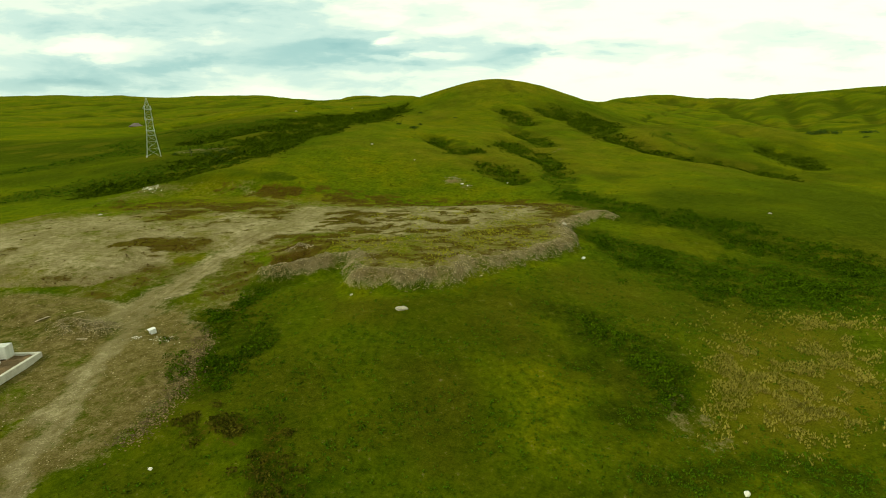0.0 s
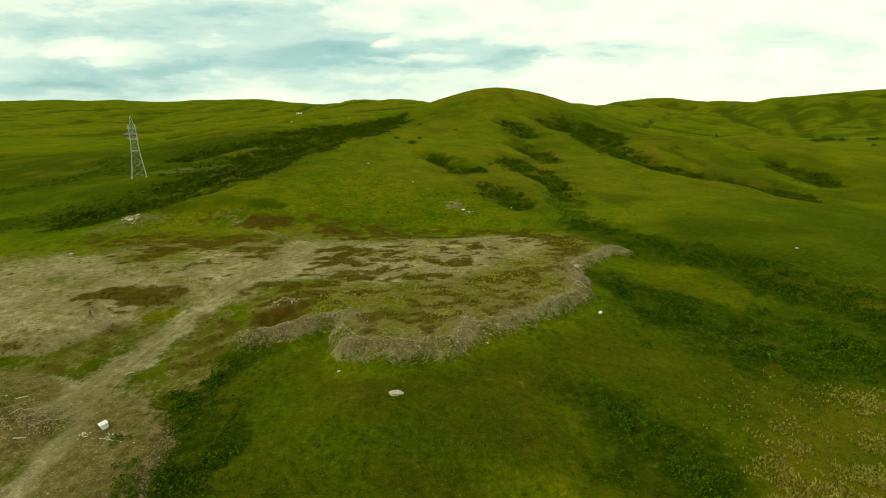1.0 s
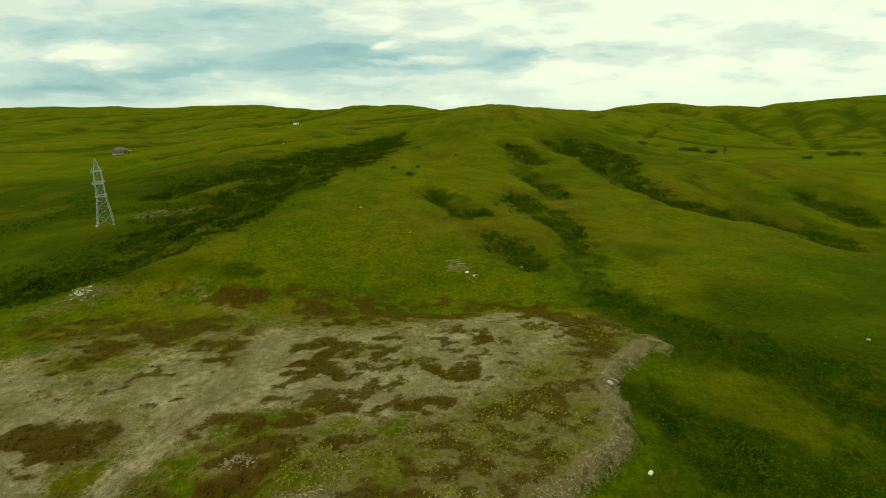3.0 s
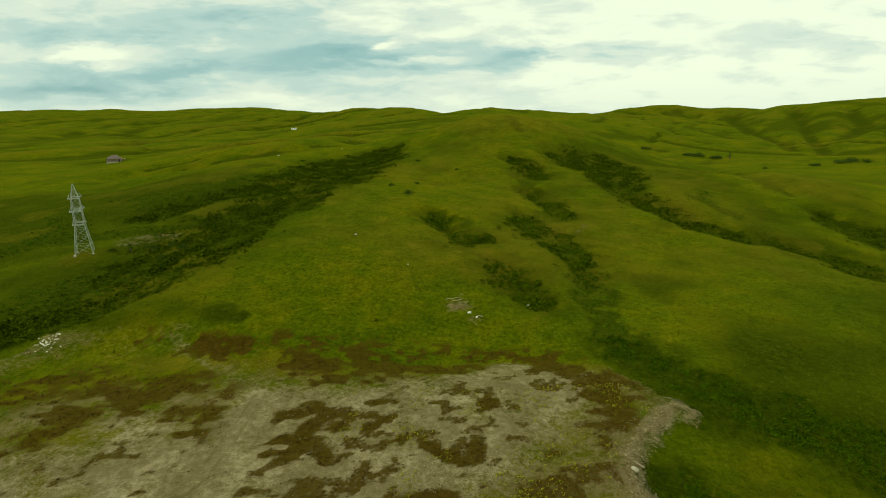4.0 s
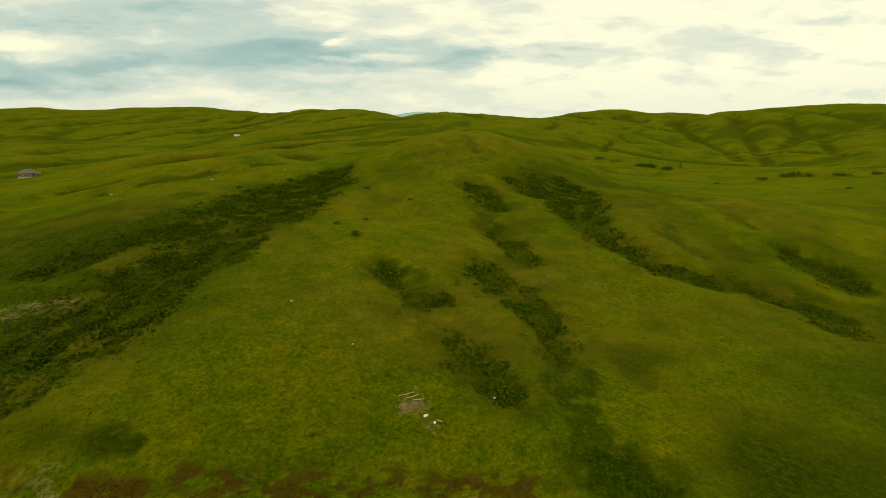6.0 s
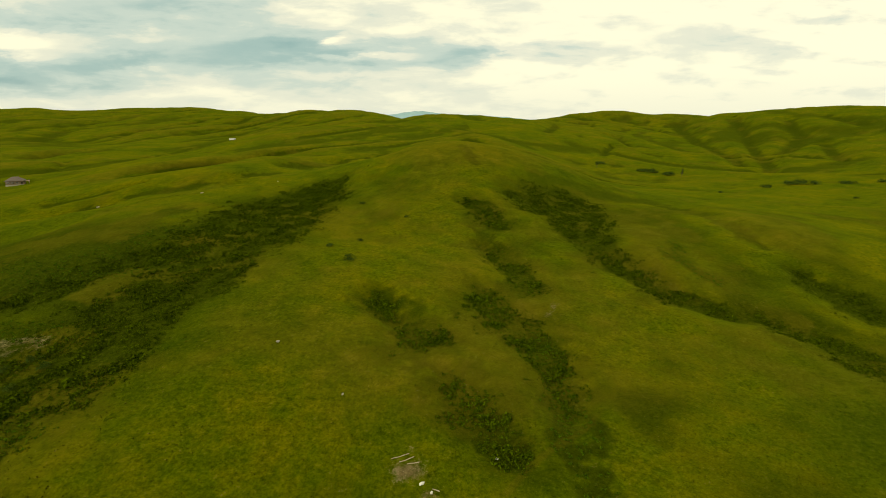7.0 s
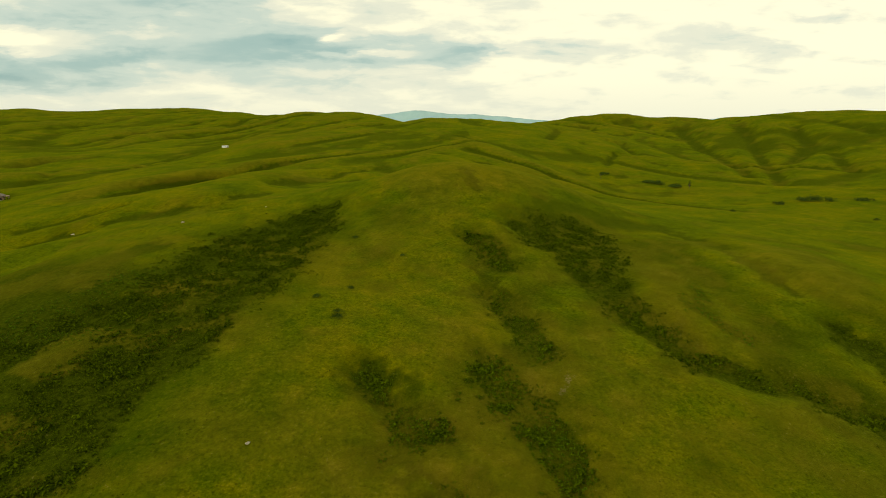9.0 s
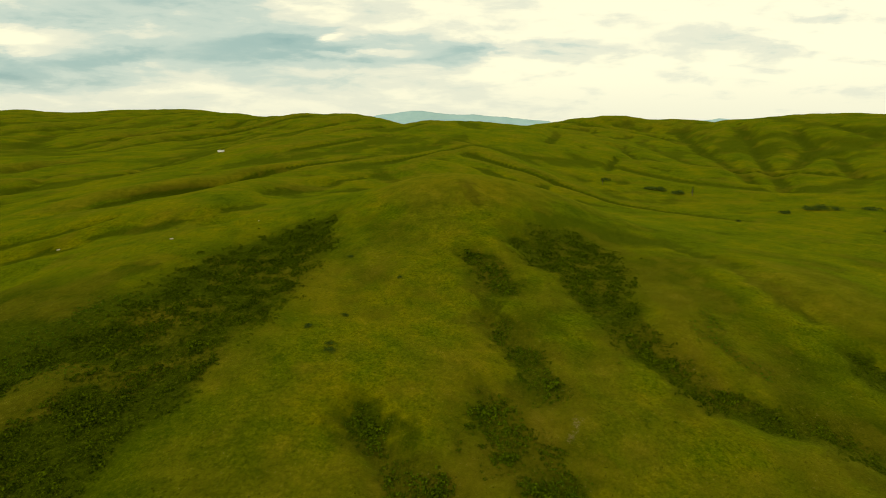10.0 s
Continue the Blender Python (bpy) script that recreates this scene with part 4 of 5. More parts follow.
v, f = blades(x, y, r.uniform(0.18, 0.42, len(x)), r.uniform(0.06, 0.14, len(x)), 8, 306)
stuff("dry_grass", v, f, M_STRAW, "pale straw-coloured tufts of dry feather grass", "grass")

x, y, c, r = sample(-95, 40, 68, 140, 40000, 307)
keep = r.uniform(0, 1, len(x)) < 0.75 * c[:, 1] ** 1.6 + 0.008 * (pad_depth(x, y) > 0)
x, y = x[keep], y[keep]
rad = r.uniform(0.07, 0.22, len(x))
v, f = leaf_cards(np.c_[x, y, ground(x, y) - 0.02], rad, rad * 0.9, 8, 0.6, 308)
stuff("sorrel_weeds", v, f, M_WEED, "low reddish-brown weeds spread over bare gravel", "weeds")

x, y, c, r = sample(-20, 34, 72, 124, 26000, 309)
keep = (r.uniform(0, 1, len(x)) < 0.30 * smooth(-0.1, 0.5, fbm(x / 5, y / 5, 3, 83) + 0.5 * chain(x, y, [(10, 86, 6), (20, 96, 6), (27, 108, 4)], 0.6))) & (pad_depth(x, y) > 1.2)
x, y = x[keep], y[keep]
rad = r.uniform(0.10, 0.30, len(x))
v, f = leaf_cards(np.c_[x, y, ground(x, y) - 0.02], rad, rad * 1.3, 7, 0.45, 310)
stuff("yellow_weeds", v, f, M_YELLOW, "yellow-flowering weeds growing on the gravel pad", "weeds")

WEEDY = list(LUSH_SHADE).index("weeds_below")
for k, (name, nodes) in enumerate(LUSH_SHADE.items()):
    if nodes[0][1] > 345 or nodes[0][0] < -145 or name.endswith("_line"):
        continue
    x, y, r = scatter(nodes, 0.8 if nodes[0][1] < 100 else 1.3, 400 + k, 0.05 if nodes[0][1] < 100 else 0.3)
    close = nodes[0][1] < 100
    rad = r.uniform(0.2, 0.55, len(x)) * (1.5 if k == WEEDY else 1)
    v, f = leaf_cards(np.c_[x, y, ground(x, y) - 0.05], rad, rad * 0.7, 34 if close else 12, 0.2 if close else 0.42, 420 + k)
    stuff("herb_growth", v, f, M_HERB if k != WEEDY else M_SCRUB, "low bright green herbs in darker, lusher grass", "plants")


def stones_at(x, y, size, seed):
    """Small angular stones, bedded in the ground."""
    r = np.random.default_rng(seed)
    n = len(x)
    octa = np.array([(1, 0, 0), (0, 1, 0), (-1, 0, 0), (0, -1, 0), (0, 0, 0.8), (0, 0, -0.6)], float)
    v = octa[None] * r.uniform(0.55, 1.25, (n, 6, 1)) + r.normal(0, 0.12, (n, 6, 3))
    a = r.uniform(0, 2 * np.pi, n)
    ca, sa = np.cos(a)[:, None], np.sin(a)[:, None]
    v = np.stack([v[..., 0] * ca - v[..., 1] * sa, v[..., 0] * sa + v[..., 1] * ca, v[..., 2]], -1) * size[:, None, None]
    v = v + np.stack([x, y, ground(x, y) + 0.15 * size], -1)[:, None, :]
    tri = np.array([(0, 1, 4), (1, 2, 4), (2, 3, 4), (3, 0, 4), (1, 0, 5), (2, 1, 5), (3, 2, 5), (0, 3, 5)])
    f = (np.arange(n)[:, None, None] * 6 + tri[None]).reshape(-1, 3)
    return v.reshape(-1, 3), f


def along(nodes, n, spread_m, seed):
    r = np.random.default_rng(seed)
    p = np.array(nodes, float)
    seg = np.hypot(*np.diff(p, axis=0).T)
    s = r.uniform(0, seg.sum(), n)
    k = np.searchsorted(np.cumsum(seg), s).clip(0, len(seg) - 1)
    q = p[k] + (p[k + 1] - p[k]) * r.uniform(0, 1, (n, 1))
    q = q + r.normal(0, spread_m, (n, 2))
    return q[:, 0], q[:, 1], r


r = np.random.default_rng(501)
x, y = r.uniform(-18, 43, 190000), r.uniform(63, 120, 190000)
d = pad_depth(x, y)
keep = (line_distance(x, y, RIM) < 3.2) & (r.uniform(0, 1, len(x)) < smooth(-2.8, -1.7, d + 0.5 * fbm(x / 2, y / 2, 2, 46)) * (1 - 0.85 * smooth(0.2, 1.2, d)))
x, y = x[keep], y[keep]
v, f = stones_at(x, y, r.uniform(0.03, 0.10, len(x)) * np.where(r.uniform(0, 1, len(x)) > 0.985, 2.2, 1), 502)
stuff("rubble_bank", v, f, M_STONE, "pushed-up bank of grey-brown rubble stones edging the pad", "rubble")
x, y, r = along(RIM_WEST, 1600, 0.8, 503)
v, f = stones_at(x, y, r.uniform(0.03, 0.11, len(x)), 504)
stuff("rubble_bank", v, f, M_STONE, "short bank of brown rubble beside a scooped hollow", "rubble")
x, y, r = along([(-27.2, 83.8), (-25.5, 84.3), (-23.8, 84)], 500, 0.55, 507)
v, f = stones_at(x, y, r.uniform(0.04, 0.14, len(x)), 508)
stuff("rubble_heap", v, f, M_STONE, "grey stone heap at the back of a scooped hollow", "rubble")
x, y, r = along([(-30, 57), (-28, 51), (-27, 44), (-27, 40), (-28, 37)], 2600, 0.8, 511)
v, f = stones_at(x, y, r.uniform(0.03, 0.12, len(x)), 512)
stuff("track_rubble", v, f, M_CLOD, "brown clods and stones along the edge of the dirt yard", "rubble")
x, y, c, r = sample(-98, 40, 28, 140, 90000, 505)
keep = r.uniform(0, 1, len(x)) < c[:, 0] * np.where(y < 66, 0.36, 0.26) * smooth(-0.6, 0.5, fbm(x / 4, y / 4, 3, 86))
x, y = x[keep], y[keep]
v, f = stones_at(x, y, r.uniform(0.025, 0.08, len(x)) * np.where(r.uniform(0, 1, len(x)) > 0.97, 2.2, 1), 506)
stuff("loose_stones", v, f, M_STONE, "loose pale stones scattered over bare earth", "stones")


# ---- things ----
def bm_mesh(name, bm, mat, smooth_faces=False):
    me = bpy.data.meshes.new(name)
    bmesh.ops.recalc_face_normals(bm, faces=bm.faces)
    for fc in bm.faces:
        fc.smooth = smooth_faces
    bm.to_mesh(me)
    bm.free()
    me.materials.append(mat)
    return me


def part(name, bm, mat, parent, label=""):
    ob = new(name, bm_mesh(name, bm, mat))
    ob.parent = parent
    if label:
        ob["label"] = label
    return ob


def thing(name, x, y, turn, label, category, group="", sink=0.0):
    ob = new(name)
    ob.empty_display_size = 0.3
    ob.matrix_world = pose(x, y, float(ground(np.array([x]), np.array([y]))[0]) - sink, 0, 0, turn)
    return tagged(ob, label, category, group)


def box(bm, cx, cy, cz, sx, sy, sz, bevel=0.0, m=None):
    """A box by its centre and sizes, its edges rounded."""
    made = bmesh.ops.create_cube(bm, size=1.0, matrix=(m or Matrix()) @ Matrix.Translation((cx, cy, cz)) @ Matrix.Diagonal((sx, sy, sz, 1)))
    if bevel:
        edges = list({e for v in made["verts"] for e in v.link_edges})
        bmesh.ops.bevel(bm, geom=edges, offset=bevel, segments=1, affect="EDGES")
    return bm


def strut(bm, a, b, w):
    """An angle-iron member from a to b."""
    a, b = Vector(a), Vector(b)
    d = b - a
    m = Matrix.Translation((a + b) / 2) @ d.to_track_quat("Z", "Y").to_matrix().to_4x4()
    for ox, oy, sx, sy in ((0, -w / 2, w, w * 0.2), (-w / 2, 0, w * 0.2, w)):
        bmesh.ops.create_cube(bm, size=1.0, matrix=m @ Matrix.Translation((ox, oy, 0)) @ Matrix.Diagonal((sx, sy, d.length, 1)))


def mast(bm, points, w):
    """One continuous square member through the points."""
    rings = []
    for p in points:
        rings.append([bm.verts.new((p[0] + a * w / 2, p[1] + b * w / 2, p[2])) for a, b in ((-1, -1), (1, -1), (1, 1), (-1, 1))])
    for r0, r1 in zip(rings, rings[1:]):
        for k in range(4):
            bm.faces.new((r0[k], r0[(k + 1) % 4], r1[(k + 1) % 4], r1[k]))
    bm.faces.new(rings[0][::-1])
    bm.faces.new(rings[-1])


def brace(parent, a, b, w):
    """A single bracing bar, a part of its own."""
    bm = bmesh.new()
    a, b = Vector(a), Vector(b)
    d = b - a
    bmesh.ops.create_cube(bm, size=1.0, matrix=Matrix.Translation((a + b) / 2) @ d.to_track_quat("Z", "Y").to_matrix().to_4x4() @ Matrix.Diagonal((w, w * 0.6, d.length, 1)))
    part("brace", bm, M_STEEL, parent)


M_STEEL = speckled("galvanised_steel", (0.26, 0.29, 0.25), (0.44, 0.47, 0.40), 2.0, 0.55, 0.002, 0.35)
M_CONCRETE = speckled("cast_concrete", (0.30, 0.285, 0.225), (0.48, 0.46, 0.37), 1.2, 0.85, 0.01)
M_BLOCK = speckled("aerated_block", (0.36, 0.37, 0.32), (0.52, 0.52, 0.45), 1.5, 0.9, 0.006)
M_SOIL = speckled("turned_soil", (0.055, 0.035, 0.014), (0.15, 0.10, 0.045), 1.5, 0.95, 0.04)
M_WOOD = speckled("weathered_plank", (0.20, 0.155, 0.09), (0.36, 0.30, 0.19), 2.5, 0.85, 0.006)
M_PAINT = speckled("whitewashed_board", (0.46, 0.47, 0.44), (0.70, 0.70, 0.65), 1.5, 0.7, 0.004)
M_DARK = speckled("dark_shade_and_trim", (0.010, 0.010, 0.009), (0.022, 0.021, 0.018), 2.0, 0.9, 0.002)
M_ROOF = speckled("weathered_roof_sheet", (0.075, 0.058, 0.048), (0.14, 0.11, 0.09), 0.6, 0.7, 0.01)
M_WALL = speckled("brown_brick_wall", (0.16, 0.105, 0.06), (0.28, 0.20, 0.125), 0.9, 0.9, 0.01)
M_WHITE = speckled("white_plaster", (0.62, 0.62, 0.56), (0.80, 0.80, 0.74), 0.8, 0.75, 0.004)
M_GLASS, _t, _s = material("window_glass", 0.08)
_s.inputs["Base Color"].default_value = (0.03, 0.035, 0.035, 1)
_s.inputs["Specular IOR Level"].default_value = 0.6
M_PALE = speckled("pale_limestone", (0.46, 0.44, 0.34), (0.68, 0.66, 0.55), 2.0, 0.9, 0.02)
M_GREY = speckled("grey_fieldstone", (0.20, 0.18, 0.12), (0.38, 0.35, 0.25), 2.0, 0.9, 0.02)
M_BARK = speckled("bark", (0.045, 0.034, 0.020), (0.10, 0.080, 0.050), 4.0, 0.95, 0.02)
M_LEAF = leafy("tree_leaves", (0.014, 0.032, 0.003), (0.055, 0.085, 0.010))


def build_pylon(x, y, turn):
    py = thing("lattice_pylon", x, y, turn, "grey galvanised steel lattice power pylon on a grassy terrace", "pylon", sink=0.3)
    levels = [(0.0, 2.7), (3.4, 2.3), (6.6, 1.95), (9.2, 1.62), (11.2, 1.4), (13.6, 1.35), (16.0, 1.3), (18.2, 1.25), (20.4, 1.15)]
    corners = ((1, 1), (-1, 1), (-1, -1), (1, -1))
    for cx, cy in corners:
        bm = bmesh.new()
        mast(bm, [(cx * hw, cy * hw, z) for z, hw in levels], 0.15)
        part("leg", bm, M_STEEL, py)
        bm = bmesh.new()
        box(bm, cx * 2.7, cy * 2.7, 0.15, 0.7, 0.7, 0.7, 0.05)
        part("footing", bm, M_CONCRETE, py, "square concrete footing")
    for k in range(4):
        (ax, ay), (bx, by) = corners[k], corners[(k + 1) % 4]
        for (z0, h0), (z1, h1) in zip(levels, levels[1:]):
            brace(py, (ax * h0, ay * h0, z0), (bx * h1, by * h1, z1), 0.075)
            brace(py, (bx * h0, by * h0, z0), (ax * h1, ay * h1, z1), 0.075)
            brace(py, (ax * h1, ay * h1, z1), (bx * h1, by * h1, z1), 0.075)
    for z, h, reach in ((11.2, 1.4, 4.3), (16.0, 1.3, 5.2), (20.4, 1.15, 4.0)):
        for s in (-1, 1):
            bm = bmesh.new()
            tip = (s * reach, 0, z + 0.15)
            for e in (-1, 1):
                strut(bm, (s * h, e * h, z), (tip[0], e * 1.5, z), 0.16)
                strut(bm, (s * h, e * h, z + 1.5), (tip[0], e * 1.45, z + 0.1), 0.11)
                for f1, f2 in ((0.0, 0.35), (0.35, 0.7)):
                    w1, w2 = h + (1.5 - h) * f1, h + (1.5 - h) * f2
                    strut(bm, (s * (h + (reach - h) * f1), e * w1, z), (s * (h + (reach - h) * f2), -e * w2, z), 0.07)
            strut(bm, (tip[0], -1.55, z), (tip[0], 1.55, z), 0.16)
            arm = part("crossarm", bm, M_STEEL, py)
            bm = bmesh.new()
            for j in range(6):
                bmesh.ops.create_cone(bm, cap_ends=True, segments=8, radius1=0.15, radius2=0.07, depth=0.12, matrix=Matrix.Translation((tip[0], 0, z - 0.2 - 0.16 * j)))
            part("insulator", bm, M_GLASS, arm, "dark glass insulator string")
    bm = bmesh.new()
    for cx, cy in corners:
        strut(bm, (cx * 1.15, cy * 1.15, 20.4), (cx * 0.1, cy * 0.1, 25.2), 0.12)
    for z, h in ((22.0, 0.80), (23.6, 0.45)):
        for k in range(4):
            (ax, ay), (bx, by) = corners[k], corners[(k + 1) % 4]
            strut(bm, (ax * h, ay * h, z), (bx * h, by * h, z), 0.07)
            strut(bm, (ax * h, ay * h, z), (bx * (h + 0.35), by * (h + 0.35), z - 1.6), 0.07)
    part("peak", bm, M_STEEL, py)
    return py


def window(parent, x, y, z, w, h, along_x=True):
    bm = bmesh.new()
    t = 0.09
    for cx, cz, sx, sz in ((0, h / 2 - t / 2, w, t), (0, -h / 2 + t / 2, w, t), (-w / 2 + t / 2, 0, t, h - 2 * t), (w / 2 - t / 2, 0, t, h - 2 * t), (0, 0, t * 0.7, h - 2 * t)):
        if along_x:
            box(bm, x + cx, y, z + cz, sx, 0.12, sz, 0.01)
        else:
            box(bm, x, y + cx, z + cz, 0.12, sx, sz, 0.01)
    wf = part("window", bm, M_WHITE, parent, "white-framed window")
    bm = bmesh.new()
    box(bm, x, y, z, w - 2 * t if along_x else 0.03, 0.03 if along_x else w - 2 * t, h - 2 * t)
    part("pane", bm, M_GLASS, wf)


def build_house(x, y, turn):
    ho = thing("house", x, y, turn, "single-storey brown brick house with a hipped grey-brown roof", "house", sink=0.4)
    L, W, H = 13.0, 10.0, 3.1
    bm = bmesh.new()
    box(bm, 0, 0, 0.4, L + 0.4, W + 0.4, 1.6, 0.03)
    part("plinth", bm, M_CONCRETE, ho, "grey concrete plinth")
    for cx, cy, sx, sy in ((0, -W / 2 + 0.15, L, 0.3), (0, W / 2 - 0.15, L, 0.3), (-L / 2 + 0.15, 0, 0.3, W - 0.6), (L / 2 - 0.15, 0, 0.3, W - 0.6)):
        bm = bmesh.new()
        box(bm, cx, cy, 1.2 + H / 2, sx, sy, H, 0.02)
        part("wall", bm, M_WALL, ho)
    bm = bmesh.new()
    e, z0, z1 = 0.7, 1.2 + H, 1.2 + H + 3.6
    low = [bm.verts.new(p) for p in ((-L / 2 - e, -W / 2 - e, z0), (L / 2 + e, -W / 2 - e, z0), (L / 2 + e, W / 2 + e, z0), (-L / 2 - e, W / 2 + e, z0))]
    rim = [bm.verts.new((v.co.x, v.co.y, z0 + 0.18)) for v in low]
    a, b = bm.verts.new((-1.8, 0, z1)), bm.verts.new((1.8, 0, z1))
    bm.faces.new(low)
    for k in range(4):
        bm.faces.new((low[k], low[(k + 1) % 4], rim[(k + 1) % 4], rim[k]))
    bm.faces.new((rim[0], rim[1], b, a))
    bm.faces.new((rim[1], rim[2], b))
    bm.faces.new((rim[2], rim[3], a, b))
    bm.faces.new((rim[3], rim[0], a))
    roof = part("roof", bm, M_ROOF, ho)
    bm = bmesh.new()
    box(bm, 2.6, 1.6, z0 + 2.9, 0.7, 0.7, 2.2, 0.03)
    part("chimney", bm, M_WALL, roof, "brick chimney")
    for wx in (-4.6, -1.6, 1.4):
        window(ho, wx, -W / 2 - 0.02, 2.8, 1.7, 1.5)
    for wy in (-2.2, 2.2):
        window(ho, L / 2 + 0.02, wy, 2.8, 1.5, 1.5, False)
        window(ho, -L / 2 - 0.02, wy, 2.8, 1.5, 1.5, False)
    bm = bmesh.new()
    box(bm, 4.6, -W / 2 - 0.03, 2.25, 1.1, 0.1, 2.1, 0.01)
    part("door", bm, M_DARK, ho, "dark front door")
    bm = bmesh.new()
    box(bm, L / 2 + 1.6, 0, 0.9, 3.2, W * 0.8, 0.3, 0.02)
    for cy in (-3.6, 0, 3.6):
        box(bm, L / 2 + 3.0, cy, 2.4, 0.22, 0.22, 2.8)
    box(bm, L / 2 + 1.7, 0, 3.9, 3.4, W * 0.82, 0.16, 0.02)
    part("terrace", bm, M_WALL, ho, "open brown timber terrace")
    return ho


def build_cabin(x, y, turn, L, label):
    ca = thing("site_cabin", x, y, turn, label, "cabin", sink=0.1)
    bm = bmesh.new()
    box(bm, 0, 0, 1.75, L, 2.8, 2.6, 0.08)
    part("body", bm, M_WHITE, ca)
    bm = bmesh.new()
    box(bm, 0, 0, 3.12, L + 0.3, 3.1, 0.16, 0.04)
    part("roof", bm, M_WHITE, ca)
    for sx in (-L * 0.35, L * 0.35):
        bm = bmesh.new()
        box(bm, sx, 0, 0.25, 0.5, 2.6, 0.6, 0.04)
        part("skid", bm, M_DARK, ca)
    for wx in (-L * 0.28, L * 0.12):
        window(ca, wx, -1.42, 2.1, 1.2, 0.9)
    bm = bmesh.new()
    box(bm, L * 0.36, -1.42, 1.5, 0.9, 0.08, 2.0, 0.01)
    part("door", bm, M_ROOF, ca, "dark door")
    return ca


def build_kennel(x, y, turn):
    k = thing("dog_kennel", x, y, turn, "small whitewashed wooden dog kennel on the dirt track", "kennel")
    for cx, cy, sx, sy in ((-0.46, 0, 0.06, 1.0), (0.46, 0, 0.06, 1.0), (0, 0.47, 0.86, 0.06)):
        bm = bmesh.new()
        box(bm, cx, cy, 0.42, sx, sy, 0.84, 0.008)
        part("side_board", bm, M_PAINT, k)
    bm = bmesh.new()
    for cx, cz, sx, sz in ((-0.33, 0.42, 0.2, 0.84), (0.33, 0.42, 0.2, 0.84), (0, 0.74, 0.46, 0.2)):
        box(bm, cx, -0.47, cz, sx, 0.06, sz, 0.006)
    part("front_board", bm, M_PAINT, k)
    # floor and upright sheet in near-black: the kennel's inner shade put into colour
    bm = bmesh.new()
    box(bm, 0, 0, 0.05, 0.86, 0.88, 0.06)
    box(bm, 0, 0.1, 0.42, 0.84, 0.02, 0.7)
    part("shade_boards", bm, M_DARK, k, "near-black inside boards, their shade put into the colour")
    bm = bmesh.new()
    box(bm, 0, -0.02, 0.93, 1.18, 1.28, 0.06, 0.01, Matrix.Rotation(radians(7), 4, "X"))
    part("roof", bm, M_PAINT, k, "sloping white-painted roof board")
    return k


def build_foundation(x, y, turn):
    fo = thing("house_foundation", x, y, turn, "new poured concrete strip foundation filled with brown soil", "foundation", sink=0.25)
    L, W, t, h = 12.0, 9.0, 0.38, 0.85
    for cx, cy, sx, sy in ((-L / 2, -t / 2, L, t), (-t / 2, -W / 2 - t / 2, t, W - t), (-L / 2, -W - t / 2, L, t), (-L + t / 2, -W / 2 - t / 2, t, W - t)):
        n = max(2, round(max(sx, sy) / 3))
        for k in range(n):
            f = (k + 0.5) / n - 0.5
            bm = bmesh.new()
            box(bm, cx + (f * sx if sx > sy else 0), cy + (f * sy if sy > sx else 0), h / 2, sx / n - 0.012 if sx > sy else sx, sy / n - 0.012 if sy > sx else sy, h, 0.02)
            part("wall_section", bm, M_CONCRETE, fo)
    bm = bmesh.new()
    bmesh.ops.create_grid(bm, x_segments=40, y_segments=30, size=0.5, matrix=Matrix.Translation((-L / 2, -W / 2 - t / 2, 0.62)) @ Matrix.Diagonal((L - 2 * t, W - 2 * t + 0.4, 1, 1)))
    for v in bm.verts:
        v.co.z += 0.16 * noise.fractal(v.co * 1.1, 1.0, 2.0, 4)
    part("soil_fill", bm, M_SOIL, fo, "brown earth filling")
    return fo


def build_blocks(x, y, z, turn, nx, ny, nz, label):
    st = new("block_stack")
    st.matrix_world = pose(x, y, z, 0, 0, turn)
    tagged(st, label, "building blocks", "block stacks on the foundation")
    bm = bmesh.new()
    for s in (-0.45, 0, 0.45):
        box(bm, s * ny * 0.6, 0, 0.07, 0.1, nx * 0.6, 0.14)
    part("pallet", bm, M_WOOD, st, "weathered wooden pallet")
    bm = bmesh.new()
    box(bm, 0, 0, 0, 0.59, 0.59, 0.295, 0.012)
    me = bm_mesh("block", bm, M_BLOCK)
    for i in range(nx):
        for j in range(ny):
            for k in range(nz):
                ob = new("block", me)
                ob.parent = st
                ob.location = ((j - (ny - 1) / 2) * 0.6, (i - (nx - 1) / 2) * 0.6, 0.29 + k * 0.3)
    return st


def build_rock(x, y, size, flat, turn, label, mat=None, seed=0):
    bm = bmesh.new()
    bmesh.ops.create_icosphere(bm, subdivisions=3, radius=1.0)
    for v in bm.verts:
        n = noise.fractal(v.co * 1.3 + Vector((seed * 7.3, 0, 0)), 1.0, 2.0, 4)
        v.co = v.co * (1 + 0.35 * n)
        v.co.x *= size
        v.co.y *= size * 0.62
        v.co.z *= size * flat
    ob = new("boulder", bm_mesh("boulder", bm, mat or M_PALE))
    ob.matrix_world = pose(x, y, float(ground(np.array([x]), np.array([y]))[0]) + size * flat * 0.35, 4, 0, turn)
    return tagged(ob, label, "rock", "pale stones on the grass")


